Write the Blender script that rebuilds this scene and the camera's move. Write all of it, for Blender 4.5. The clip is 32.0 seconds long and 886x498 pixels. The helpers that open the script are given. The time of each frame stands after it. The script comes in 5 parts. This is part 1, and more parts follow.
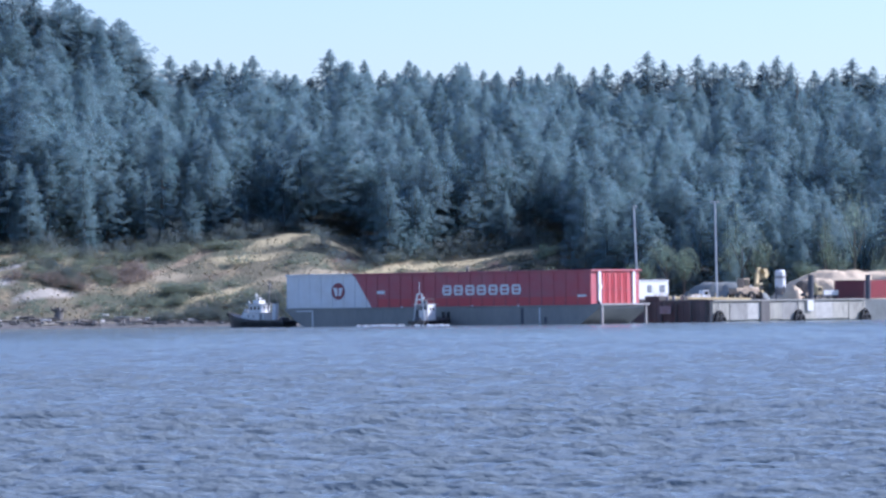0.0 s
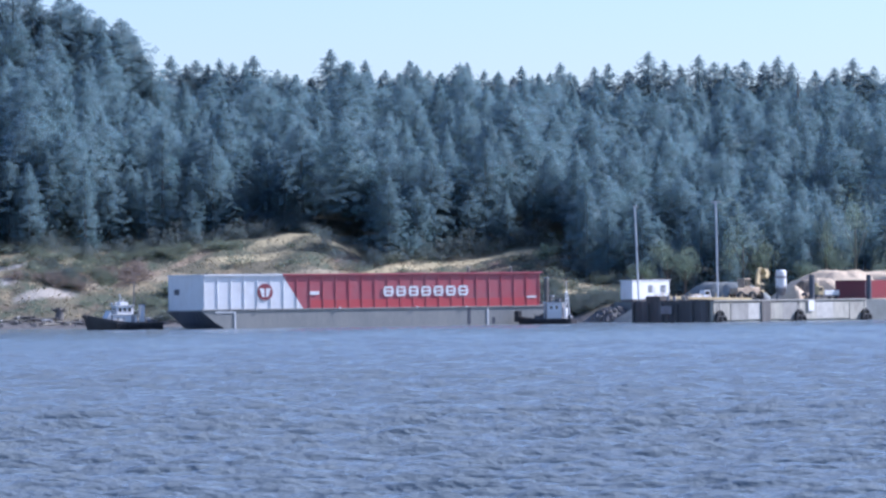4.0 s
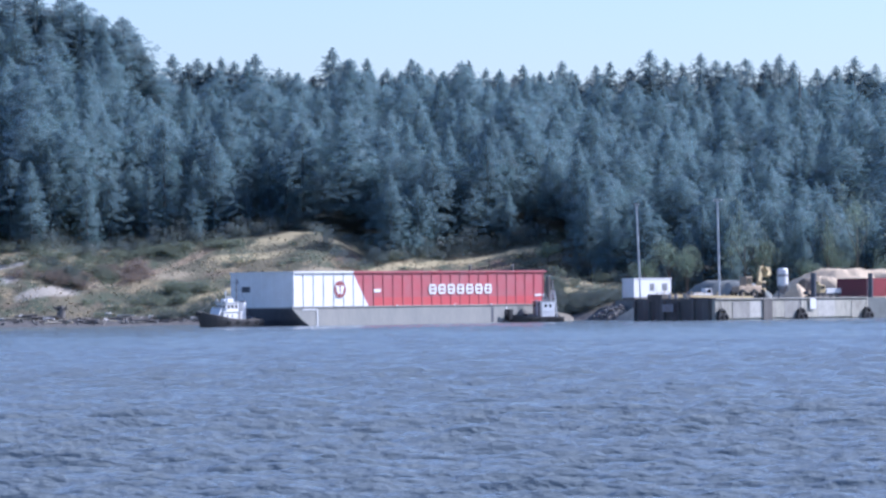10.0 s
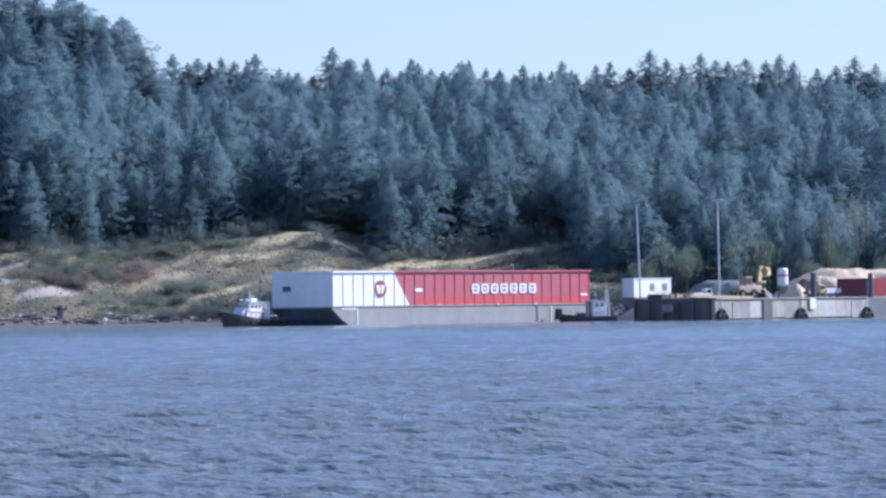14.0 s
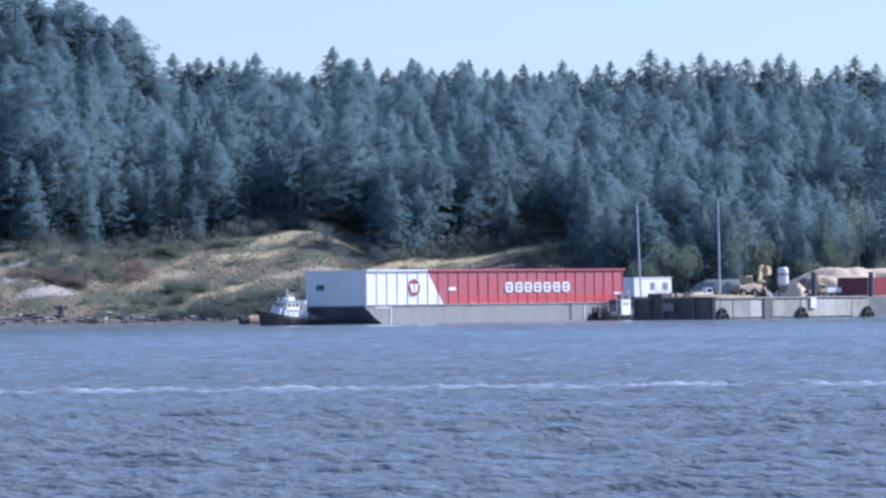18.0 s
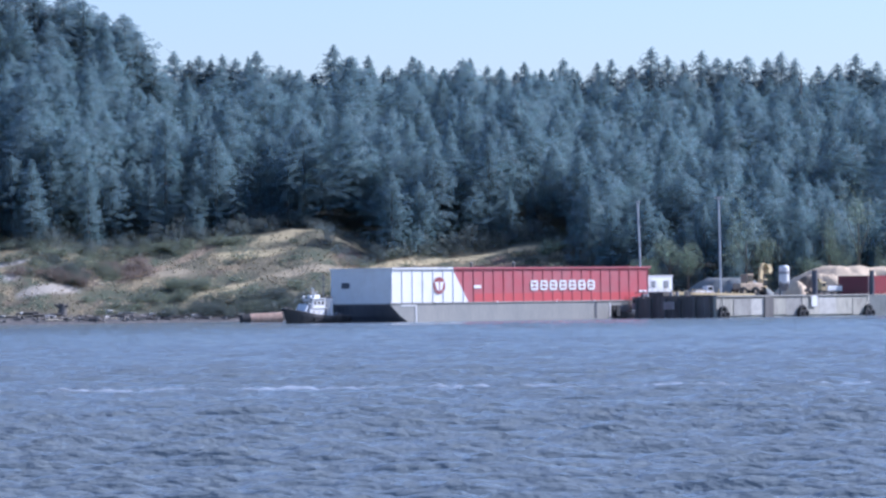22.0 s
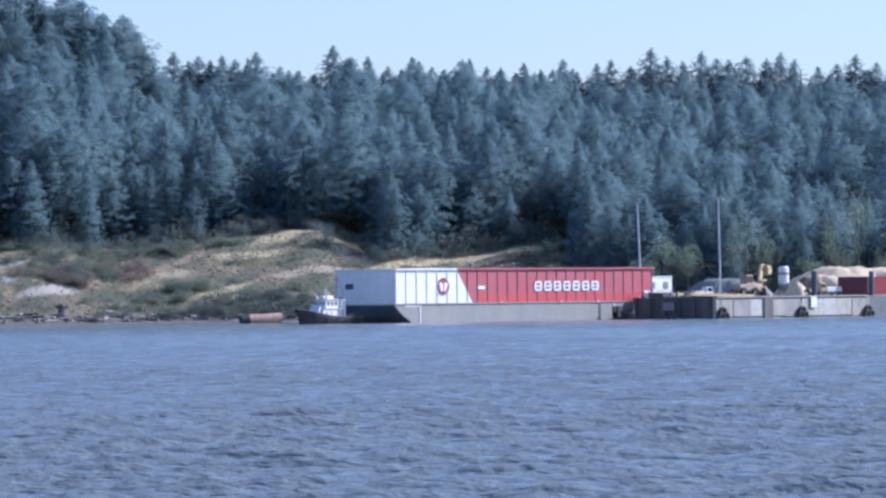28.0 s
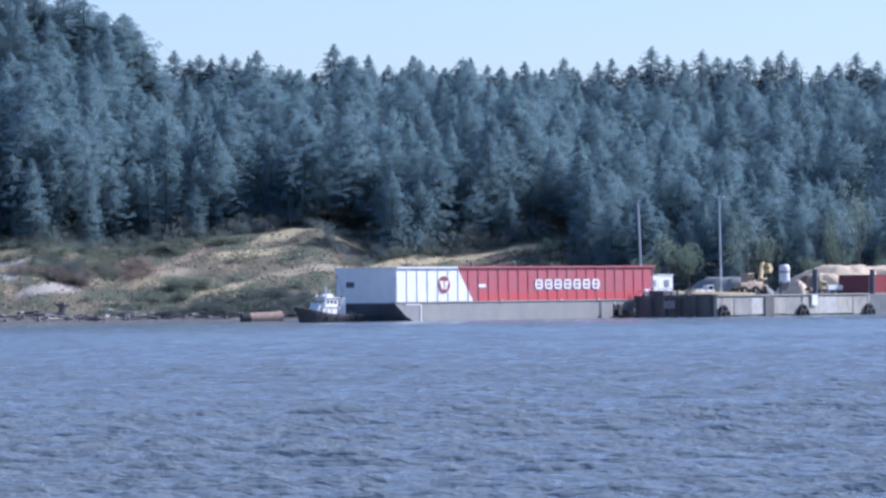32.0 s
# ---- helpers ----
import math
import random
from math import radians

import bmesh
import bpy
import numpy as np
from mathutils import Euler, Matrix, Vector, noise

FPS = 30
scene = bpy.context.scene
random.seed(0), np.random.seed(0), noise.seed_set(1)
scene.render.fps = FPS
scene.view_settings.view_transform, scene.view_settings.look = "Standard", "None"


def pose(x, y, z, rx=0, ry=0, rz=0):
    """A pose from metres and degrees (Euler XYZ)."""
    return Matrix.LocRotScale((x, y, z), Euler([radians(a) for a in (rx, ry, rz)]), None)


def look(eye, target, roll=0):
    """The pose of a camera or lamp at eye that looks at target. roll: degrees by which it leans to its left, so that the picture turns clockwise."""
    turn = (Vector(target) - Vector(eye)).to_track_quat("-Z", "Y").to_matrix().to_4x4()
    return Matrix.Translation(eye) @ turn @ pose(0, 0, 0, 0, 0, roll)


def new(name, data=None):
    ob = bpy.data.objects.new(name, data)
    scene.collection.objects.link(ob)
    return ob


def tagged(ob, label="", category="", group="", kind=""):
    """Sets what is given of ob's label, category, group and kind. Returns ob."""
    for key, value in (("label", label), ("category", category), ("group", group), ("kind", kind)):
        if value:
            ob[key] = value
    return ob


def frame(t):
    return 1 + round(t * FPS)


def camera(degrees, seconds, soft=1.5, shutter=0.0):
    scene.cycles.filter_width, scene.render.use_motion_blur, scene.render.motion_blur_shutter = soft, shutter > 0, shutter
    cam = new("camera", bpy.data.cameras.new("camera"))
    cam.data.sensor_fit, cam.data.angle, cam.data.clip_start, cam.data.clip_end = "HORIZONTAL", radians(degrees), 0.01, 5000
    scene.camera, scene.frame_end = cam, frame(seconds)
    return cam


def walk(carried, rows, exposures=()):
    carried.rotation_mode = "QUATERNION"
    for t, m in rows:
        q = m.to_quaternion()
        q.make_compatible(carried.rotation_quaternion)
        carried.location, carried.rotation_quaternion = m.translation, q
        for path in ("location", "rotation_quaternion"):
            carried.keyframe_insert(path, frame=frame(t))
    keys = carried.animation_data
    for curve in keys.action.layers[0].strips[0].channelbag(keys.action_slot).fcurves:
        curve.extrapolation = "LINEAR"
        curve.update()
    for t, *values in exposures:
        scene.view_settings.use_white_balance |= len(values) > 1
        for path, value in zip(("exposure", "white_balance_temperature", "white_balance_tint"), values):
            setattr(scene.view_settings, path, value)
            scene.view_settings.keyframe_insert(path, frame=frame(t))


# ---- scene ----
# Sea inlet with a chip barge that two tugs turn and berth, seen from the far side through a long lens.
EXPOSURE, KELVIN, TINT = 0.5, 5000, 24
SKY_STRENGTH, SUN_STRENGTH = 0.103, 5.2
# fir greens with the haze over the hill put in as extra blue
HAZED_FIR, HAZED_FIR2 = (0.058, 0.097, 0.106), (0.082, 0.124, 0.130)
WATER = (0.156, 0.184, 0.194)
WAVE, WIND = 0.0175, 90.0

# ---- camera -------------------------------------------------------------
EYE = 3.7
cam = camera(11.084, 32.0, soft=2.7)
# seconds, yaw, pitch (degrees)
AIM = [
    (0.0, -0.0542, 0.7192), (0.5, -0.0433, 0.7299), (1.0, -0.0433, 0.7299), (1.5, -0.0470, 0.7139), (2.0, -0.0433, 0.7192), (2.5, -0.0326, 0.7086),
    (3.0, -0.0326, 0.7082), (3.5, -0.0433, 0.7192), (5.5, -0.0326, 0.7192), (6.0, -0.0273, 0.7086), (6.5, -0.0326, 0.7082), (7.0, -0.0220, 0.7082),
    (7.5, -0.0220, 0.7082), (8.0, -0.0106, 0.7082), (8.5, -0.0106, 0.7139), (9.0, -0.0216, 0.7082), (9.5, -0.0326, 0.7082), (10.0, -0.0216, 0.6973),
    (10.5, -0.0106, 0.6973), (11.0, -0.0220, 0.6973), (11.5, -0.0326, 0.6866), (12.0, -0.0216, 0.7082), (12.5, -0.0216, 0.7079), (13.0, -0.0106, 0.7082),
    (13.5, -0.0216, 0.7082), (14.0, -0.0216, 0.6973), (14.5, -0.0216, 0.7082), (16.5, 0.0, 0.6866), (17.0, -0.0326, 0.6973), (17.5, -0.0106, 0.6866),
    (18.0, -0.0160, 0.6866), (18.5, 0.0, 0.6866), (19.0, -0.0106, 0.6813), (19.5, 0.0053, 0.6813), (20.0, -0.0106, 0.6756), (20.5, -0.0216, 0.6866),
    (21.0, -0.0216, 0.6866), (21.5, -0.0216, 0.6756), (22.0, -0.0053, 0.6646), (22.5, -0.0106, 0.6866), (23.0, 0.0, 0.6760), (23.5, 0.0, 0.6756),
    (24.0, 0.0, 0.6646), (24.5, 0.0106, 0.6646), (25.0, 0.0, 0.6756), (25.5, 0.0053, 0.6756), (27.5, 0.0106, 0.6593), (28.0, -0.0106, 0.6753),
    (28.5, -0.0106, 0.6756), (29.0, 0.0106, 0.6646), (29.5, -0.0106, 0.6430), (30.0, -0.0053, 0.6540), (30.5, 0.0, 0.6756), (31.0, 0.0, 0.6540),
    (31.5, 0.0106, 0.6540), (32.0, 0.0, 0.6540)]


def aim(yaw, pitch):
    a, b = radians(yaw), radians(pitch)
    return look((0, 0, EYE), (-math.sin(a) * 100, math.cos(a) * 100, EYE + math.tan(b) * 100), -0.72)


walk(cam, [(t, aim(y, p)) for t, y, p in AIM], [(0, EXPOSURE + 0.14, KELVIN, TINT), (3.5, EXPOSURE + 0.12, KELVIN, TINT), (9, EXPOSURE + 0.07, KELVIN, TINT), (18, EXPOSURE, KELVIN, TINT), (32, EXPOSURE, KELVIN, TINT)])

# ---- light --------------------------------------------------------------
SUN_ELEVATION, SUN_BEHIND = 36.0, 15.0      # the sun stands to the right, a little beyond the shore
world = bpy.data.worlds.new("sky")
scene.world = world
world.use_nodes = True
wn = world.node_tree
sky = wn.nodes.new("ShaderNodeTexSky")
sky.sky_type, sky.sun_disc = "NISHITA", False
sky.sun_elevation, sky.sun_rotation = radians(SUN_ELEVATION), radians(90 - SUN_BEHIND)
sky.air_density, sky.dust_density, sky.ozone_density = 1.0, 0.75, 1.8
wn.nodes["Background"].inputs["Strength"].default_value = SKY_STRENGTH
wn.links.new(sky.outputs["Color"], wn.nodes["Background"].inputs["Color"])
sun = new("sun", bpy.data.lights.new("sun", "SUN"))
sun.data.energy, sun.data.angle, sun.data.color = SUN_STRENGTH, radians(0.53), (1.0, 0.92, 0.77)
ce, se = math.cos(radians(SUN_ELEVATION)), math.sin(radians(SUN_ELEVATION))
sun.matrix_world = look((ce * math.cos(radians(SUN_BEHIND)) * 50, 900 + ce * math.sin(radians(SUN_BEHIND)) * 50, 60 + se * 50), (0, 900, 60))


# ---- materials ----------------------------------------------------------
def material(name, colour, rough=0.6, metal=0.0, second=None, scale=0.5, fine=6.0, amount=0.5, bump=0.0, bump_scale=4.0, island=0.0, spec=0.5, stretch=(1, 1, 1)):
    """A surface of two colours mixed by coarse and fine noise at real size, with relief; island: how much each loose piece or object differs."""
    m = bpy.data.materials.new(name)
    m.use_nodes = True
    nt = m.node_tree
    b = nt.nodes["Principled BSDF"]
    b.inputs["Roughness"].default_value, b.inputs["Metallic"].default_value = rough, metal
    b.inputs["Specular IOR Level"].default_value = spec
    second = second or tuple(c * 0.6 for c in colour)
    co = nt.nodes.new("ShaderNodeTexCoord")
    mp = nt.nodes.new("ShaderNodeMapping")
    mp.inputs["Scale"].default_value = stretch
    nt.links.new(co.outputs["Object"], mp.inputs["Vector"])
    n1, n2 = nt.nodes.new("ShaderNodeTexNoise"), nt.nodes.new("ShaderNodeTexNoise")
    n2.name = "fine_grain"
    for n, s, d in ((n1, scale, 5), (n2, fine, 6)):
        n.inputs["Scale"].default_value, n.inputs["Detail"].default_value, n.inputs["Roughness"].default_value = s, d, 0.62
        nt.links.new(mp.outputs["Vector"], n.inputs["Vector"])
    add = nt.nodes.new("ShaderNodeMath")
    add.operation = "ADD"
    half = nt.nodes.new("ShaderNodeMath")
    half.operation, half.inputs[1].default_value = "MULTIPLY", 0.5
    nt.links.new(n2.outputs["Fac"], half.inputs[0])
    nt.links.new(n1.outputs["Fac"], add.inputs[0])
    nt.links.new(half.outputs[0], add.inputs[1])
    rng = nt.nodes.new("ShaderNodeMapRange")
    rng.inputs["From Min"].default_value, rng.inputs["From Max"].default_value = 0.55, 0.95
    rng.inputs["To Min"].default_value, rng.inputs["To Max"].default_value = 0.0, amount
    nt.links.new(add.outputs[0], rng.inputs["Value"])
    mix = nt.nodes.new("ShaderNodeMix")
    mix.data_type = "RGBA"
    mix.inputs[6].default_value, mix.inputs[7].default_value = (*colour, 1), (*second, 1)
    nt.links.new(rng.outputs["Result"], mix.inputs[0])
    out = mix.outputs[2]
    if island:
        geo, info = nt.nodes.new("ShaderNodeNewGeometry"), nt.nodes.new("ShaderNodeObjectInfo")
        s = nt.nodes.new("ShaderNodeMath")
        s.operation = "ADD"
        nt.links.new(geo.outputs["Random Per Island"], s.inputs[0])
        nt.links.new(info.outputs["Random"], s.inputs[1])
        r2 = nt.nodes.new("ShaderNodeMapRange")
        r2.inputs["From Max"].default_value = 2.0
        r2.inputs["To Min"].default_value, r2.inputs["To Max"].default_value = 1 - island, 1 + island
        nt.links.new(s.outputs[0], r2.inputs["Value"])
        hsv = nt.nodes.new("ShaderNodeHueSaturation")
        nt.links.new(r2.outputs["Result"], hsv.inputs["Value"])
        nt.links.new(out, hsv.inputs["Color"])
        out = hsv.outputs["Color"]
    nt.links.new(out, b.inputs["Base Color"])
    if bump:
        bn = nt.nodes.new("ShaderNodeBump")
        n3 = nt.nodes.new("ShaderNodeTexNoise")
        n3.inputs["Scale"].default_value, n3.inputs["Detail"].default_value = bump_scale, 6
        nt.links.new(mp.outputs["Vector"], n3.inputs["Vector"])
        bn.inputs["Strength"].default_value, bn.inputs["Distance"].default_value = min(bump, 1.0), 0.1
        nt.links.new(n3.outputs["Fac"], bn.inputs["Height"])
        nt.links.new(bn.outputs["Normal"], b.inputs["Normal"])
    return m


M = {}
M["white_paint"] = material("white_paint", (0.80, 0.80, 0.79), 0.5, second=(0.60, 0.56, 0.50), scale=0.35, fine=3, amount=0.45, bump=0.15)
M["red_paint"] = material("red_paint", (0.43, 0.08, 0.095), 0.5, second=(0.36, 0.14, 0.15), scale=0.3, fine=2.5, amount=0.7, bump=0.15)
M["bright_red"] = material("bright_red", (0.52, 0.065, 0.075), 0.5, second=(0.45, 0.09, 0.08), scale=0.4, fine=4, amount=0.6, bump=0.1)
M["hull_steel"] = material("hull_steel", (0.225, 0.23, 0.215), 0.65, second=(0.33, 0.315, 0.28), scale=0.18, fine=2.0, amount=0.9, bump=0.3, stretch=(1, 1, 0.3))
M["deck_grey"] = material("deck_grey", (0.33, 0.33, 0.34), 0.7, second=(0.22, 0.18, 0.15), scale=0.5, amount=0.7, bump=0.2)
M["black_hull"] = material("black_hull", (0.018, 0.019, 0.022), 0.4, second=(0.05, 0.045, 0.045), scale=0.6, fine=5, amount=0.8, bump=0.1)
M["dark_plate"] = material("dark_plate", (0.062, 0.068, 0.085), 0.55, second=(0.10, 0.105, 0.12), scale=0.5, fine=3, amount=0.8, bump=0.15)
M["glass_dark"] = material("glass_dark", (0.02, 0.025, 0.03), 0.08, spec=0.8)
M["grey_glass"] = material("grey_glass", (0.30, 0.31, 0.32), 0.12, second=(0.22, 0.23, 0.25), scale=1.5, spec=0.8)
M["mast_steel"] = material("mast_steel", (0.16, 0.16, 0.17), 0.5, metal=0.3, bump=0.1)
M["galvanised"] = material("galvanised", (0.58, 0.60, 0.61), 0.5, metal=0.2, second=(0.44, 0.45, 0.46), bump=0.1)
M["rubber"] = material("rubber", (0.025, 0.025, 0.026), 0.85, second=(0.06, 0.06, 0.06), bump=0.3)
M["concrete"] = material("concrete", (0.58, 0.55, 0.45), 0.85, second=(0.25, 0.235, 0.20), scale=0.22, fine=2.5, amount=1.0, bump=0.5, stretch=(1, 1, 0.22))
M["pale_concrete"] = material("pale_concrete", (0.58, 0.56, 0.50), 0.85, second=(0.36, 0.34, 0.30), scale=0.6, amount=0.8, bump=0.4)
M["dark_timber"] = material("dark_timber", (0.095, 0.088, 0.080), 0.85, second=(0.16, 0.15, 0.14), scale=0.6, fine=6, amount=0.8, bump=0.6, island=0.25, stretch=(1, 1, 0.2))
M["grey_timber"] = material("grey_timber", (0.19, 0.17, 0.15), 0.85, second=(0.09, 0.08, 0.07), scale=0.8, fine=6, amount=0.9, bump=0.6, island=0.35)
M["pale_timber"] = material("pale_timber", (0.62, 0.55, 0.42), 0.8, second=(0.42, 0.36, 0.27), scale=0.8, amount=0.8, bump=0.4)
M["bleached_timber"] = material("bleached_timber", (0.74, 0.71, 0.66), 0.85, second=(0.52, 0.48, 0.42), scale=0.8, fine=6, amount=0.8, bump=0.4)
M["yellow_paint"] = material("yellow_paint", (0.60, 0.48, 0.24), 0.6, second=(0.36, 0.27, 0.17), scale=1.0, amount=0.8, bump=0.2)
M["tan_paint"] = material("tan_paint", (0.52, 0.41, 0.27), 0.7, second=(0.26, 0.19, 0.14), scale=1.2, fine=5, amount=1.0, bump=0.3)
M["rust"] = material("rust", (0.27, 0.17, 0.125), 0.85, second=(0.50, 0.36, 0.27), scale=0.9, fine=6, amount=1.0, bump=0.5)
M["rock"] = material("rock", (0.22, 0.21, 0.195), 0.9, second=(0.11, 0.105, 0.095), scale=0.9, fine=5, amount=1.0, bump=0.8, island=0.4)
M["sand"] = material("sand", (0.70, 0.57, 0.40), 0.95, second=(0.52, 0.40, 0.27), scale=0.25, fine=2, amount=0.8, bump=0.5, bump_scale=2)
M["grey_gravel"] = material("grey_gravel", (0.22, 0.235, 0.23), 0.95, second=(0.14, 0.15, 0.14), scale=0.4, fine=4, amount=0.9, bump=0.6)
M["dark_soil"] = material("dark_soil", (0.10, 0.09, 0.075), 0.95, second=(0.18, 0.15, 0.12), scale=0.3, fine=3, amount=1.0, bump=0.7)
M["straw"] = material("straw", (0.52, 0.43, 0.27), 0.95, second=(0.27, 0.24, 0.15), scale=0.35, fine=3, amount=1.0, bump=0.8, island=0.25)
M["stained_concrete"] = material("stained_concrete", (0.26, 0.25, 0.225), 0.9, second=(0.42, 0.40, 0.355), scale=0.5, fine=3, amount=0.9, bump=0.5, stretch=(1, 1, 0.5))
M["shaded_red_paint"] = material("shaded_red_paint", (0.17, 0.04, 0.05), 0.6, second=(0.11, 0.04, 0.045), scale=0.5, amount=0.8, bump=0.15)
M["disc_paint"] = material("disc_paint", (0.30, 0.055, 0.065), 0.55, second=(0.21, 0.06, 0.065), scale=0.5, amount=0.8, bump=0.1)
M["dry_brush"] = material("dry_brush", (0.105, 0.082, 0.068), 0.8, second=(0.15, 0.122, 0.096), scale=0.3, fine=2, amount=0.9, bump=0.5, island=0.4)
M["container_red"] = material("container_red", (0.40, 0.06, 0.07), 0.55, second=(0.26, 0.06, 0.06), scale=0.5, amount=0.7, bump=0.15)
M["bark"] = material("bark", (0.14, 0.10, 0.075), 0.95, second=(0.07, 0.055, 0.045), scale=1.0, fine=6, amount=1.0, bump=0.9, stretch=(1, 1, 0.25))
M["hazed_needles"] = material("hazed_needles", HAZED_FIR, 0.55, second=HAZED_FIR2, scale=0.10, fine=2.4, amount=0.8, bump=0.12, bump_scale=3, island=0.10, spec=0.15)
M["dark_leaf"] = material("dark_leaf", (0.038, 0.050, 0.044), 0.7, second=(0.060, 0.074, 0.060), scale=0.3, fine=2, amount=0.9, bump=0.5, island=0.35)
M["undergrowth"] = material("undergrowth", (0.066, 0.086, 0.082), 0.7, second=(0.098, 0.115, 0.102), scale=0.12, fine=1.5, amount=1.0, bump=0.5, island=0.2)
M["broadleaf"] = material("broadleaf", (0.086, 0.116, 0.080), 0.7, second=(0.126, 0.155, 0.100), scale=0.2, fine=1.5, amount=0.9, bump=0.5, island=0.35)
M["shrub_leaf"] = material("shrub_leaf", (0.070, 0.088, 0.060), 0.7, second=(0.104, 0.116, 0.078), scale=0.3, fine=2, amount=0.9, bump=0.5, island=0.4)
for key in ("hazed_needles", "broadleaf", "shrub_leaf", "dark_leaf", "undergrowth", "dry_brush"):
    # thin leaves let about as much light through as they throw back
    nt = M[key].node_tree
    shell, thin, join = nt.nodes["Principled BSDF"], nt.nodes.new("ShaderNodeBsdfTranslucent"), nt.nodes.new("ShaderNodeAddShader")
    nt.links.new(shell.inputs["Base Color"].links[0].from_socket, thin.inputs["Color"])
    # the faint bluish sheen stands in for haze on all leaves
    for name, value in (("Sheen Weight", 0.05), ("Sheen Roughness", 0.7), ("Sheen Tint", (0.75, 0.88, 1.0, 1))):
        shell.inputs[name].default_value = value
    nt.links.new(shell.outputs[0], join.inputs[0])
    nt.links.new(thin.outputs[0], join.inputs[1])
    # gaps between the needles and leaves of a spray
    through_gap, holes, sieve = nt.nodes.new("ShaderNodeBsdfTransparent"), nt.nodes.new("ShaderNodeMapRange"), nt.nodes.new("ShaderNodeMixShader")
    holes.inputs["From Min"].default_value, holes.inputs["From Max"].default_value = 0.36, 0.64
    holes.inputs["To Min"].default_value, holes.inputs["To Max"].default_value = 0.42, 0.76
    nt.links.new(nt.nodes["fine_grain"].outputs["Fac"], holes.inputs["Value"])
    nt.links.new(holes.outputs["Result"], sieve.inputs[0])
    nt.links.new(join.outputs[0], sieve.inputs[1])
    nt.links.new(through_gap.outputs[0], sieve.inputs[2])
    nt.links.new(sieve.outputs[0], nt.nodes["Material Output"].inputs["Surface"])
M["wake_water"] = material("wake_water", (0.30, 0.35, 0.40), 0.5, second=(0.52, 0.57, 0.62), scale=0.5, fine=7, amount=1.0, bump=0.3, stretch=(0.35, 1, 1))
nt = M["wake_water"].node_tree
gaps, cut, clear, last = nt.nodes.new("ShaderNodeTexNoise"), nt.nodes.new("ShaderNodeMapRange"), nt.nodes.new("ShaderNodeBsdfTransparent"), nt.nodes.new("ShaderNodeMixShader")
gaps.inputs["Scale"].default_value, gaps.inputs["Detail"].default_value = 1.6, 5
cut.inputs["From Min"].default_value, cut.inputs["From Max"].default_value = 0.30, 0.78
nt.links.new(nt.nodes["Mapping"].outputs["Vector"], gaps.inputs["Vector"])
nt.links.new(gaps.outputs["Fac"], cut.inputs["Value"])
nt.links.new(cut.outputs["Result"], last.inputs[0])
nt.links.new(clear.outputs[0], last.inputs[1])
nt.links.new(nt.nodes["Principled BSDF"].outputs[0], last.inputs[2])
nt.links.new(last.outputs[0], nt.nodes["Material Output"].inputs["Surface"])
M["foam"] = material("foam", (0.62, 0.66, 0.70), 0.9, second=(0.45, 0.52, 0.60), scale=2, fine=9, amount=0.6, bump=0.3)


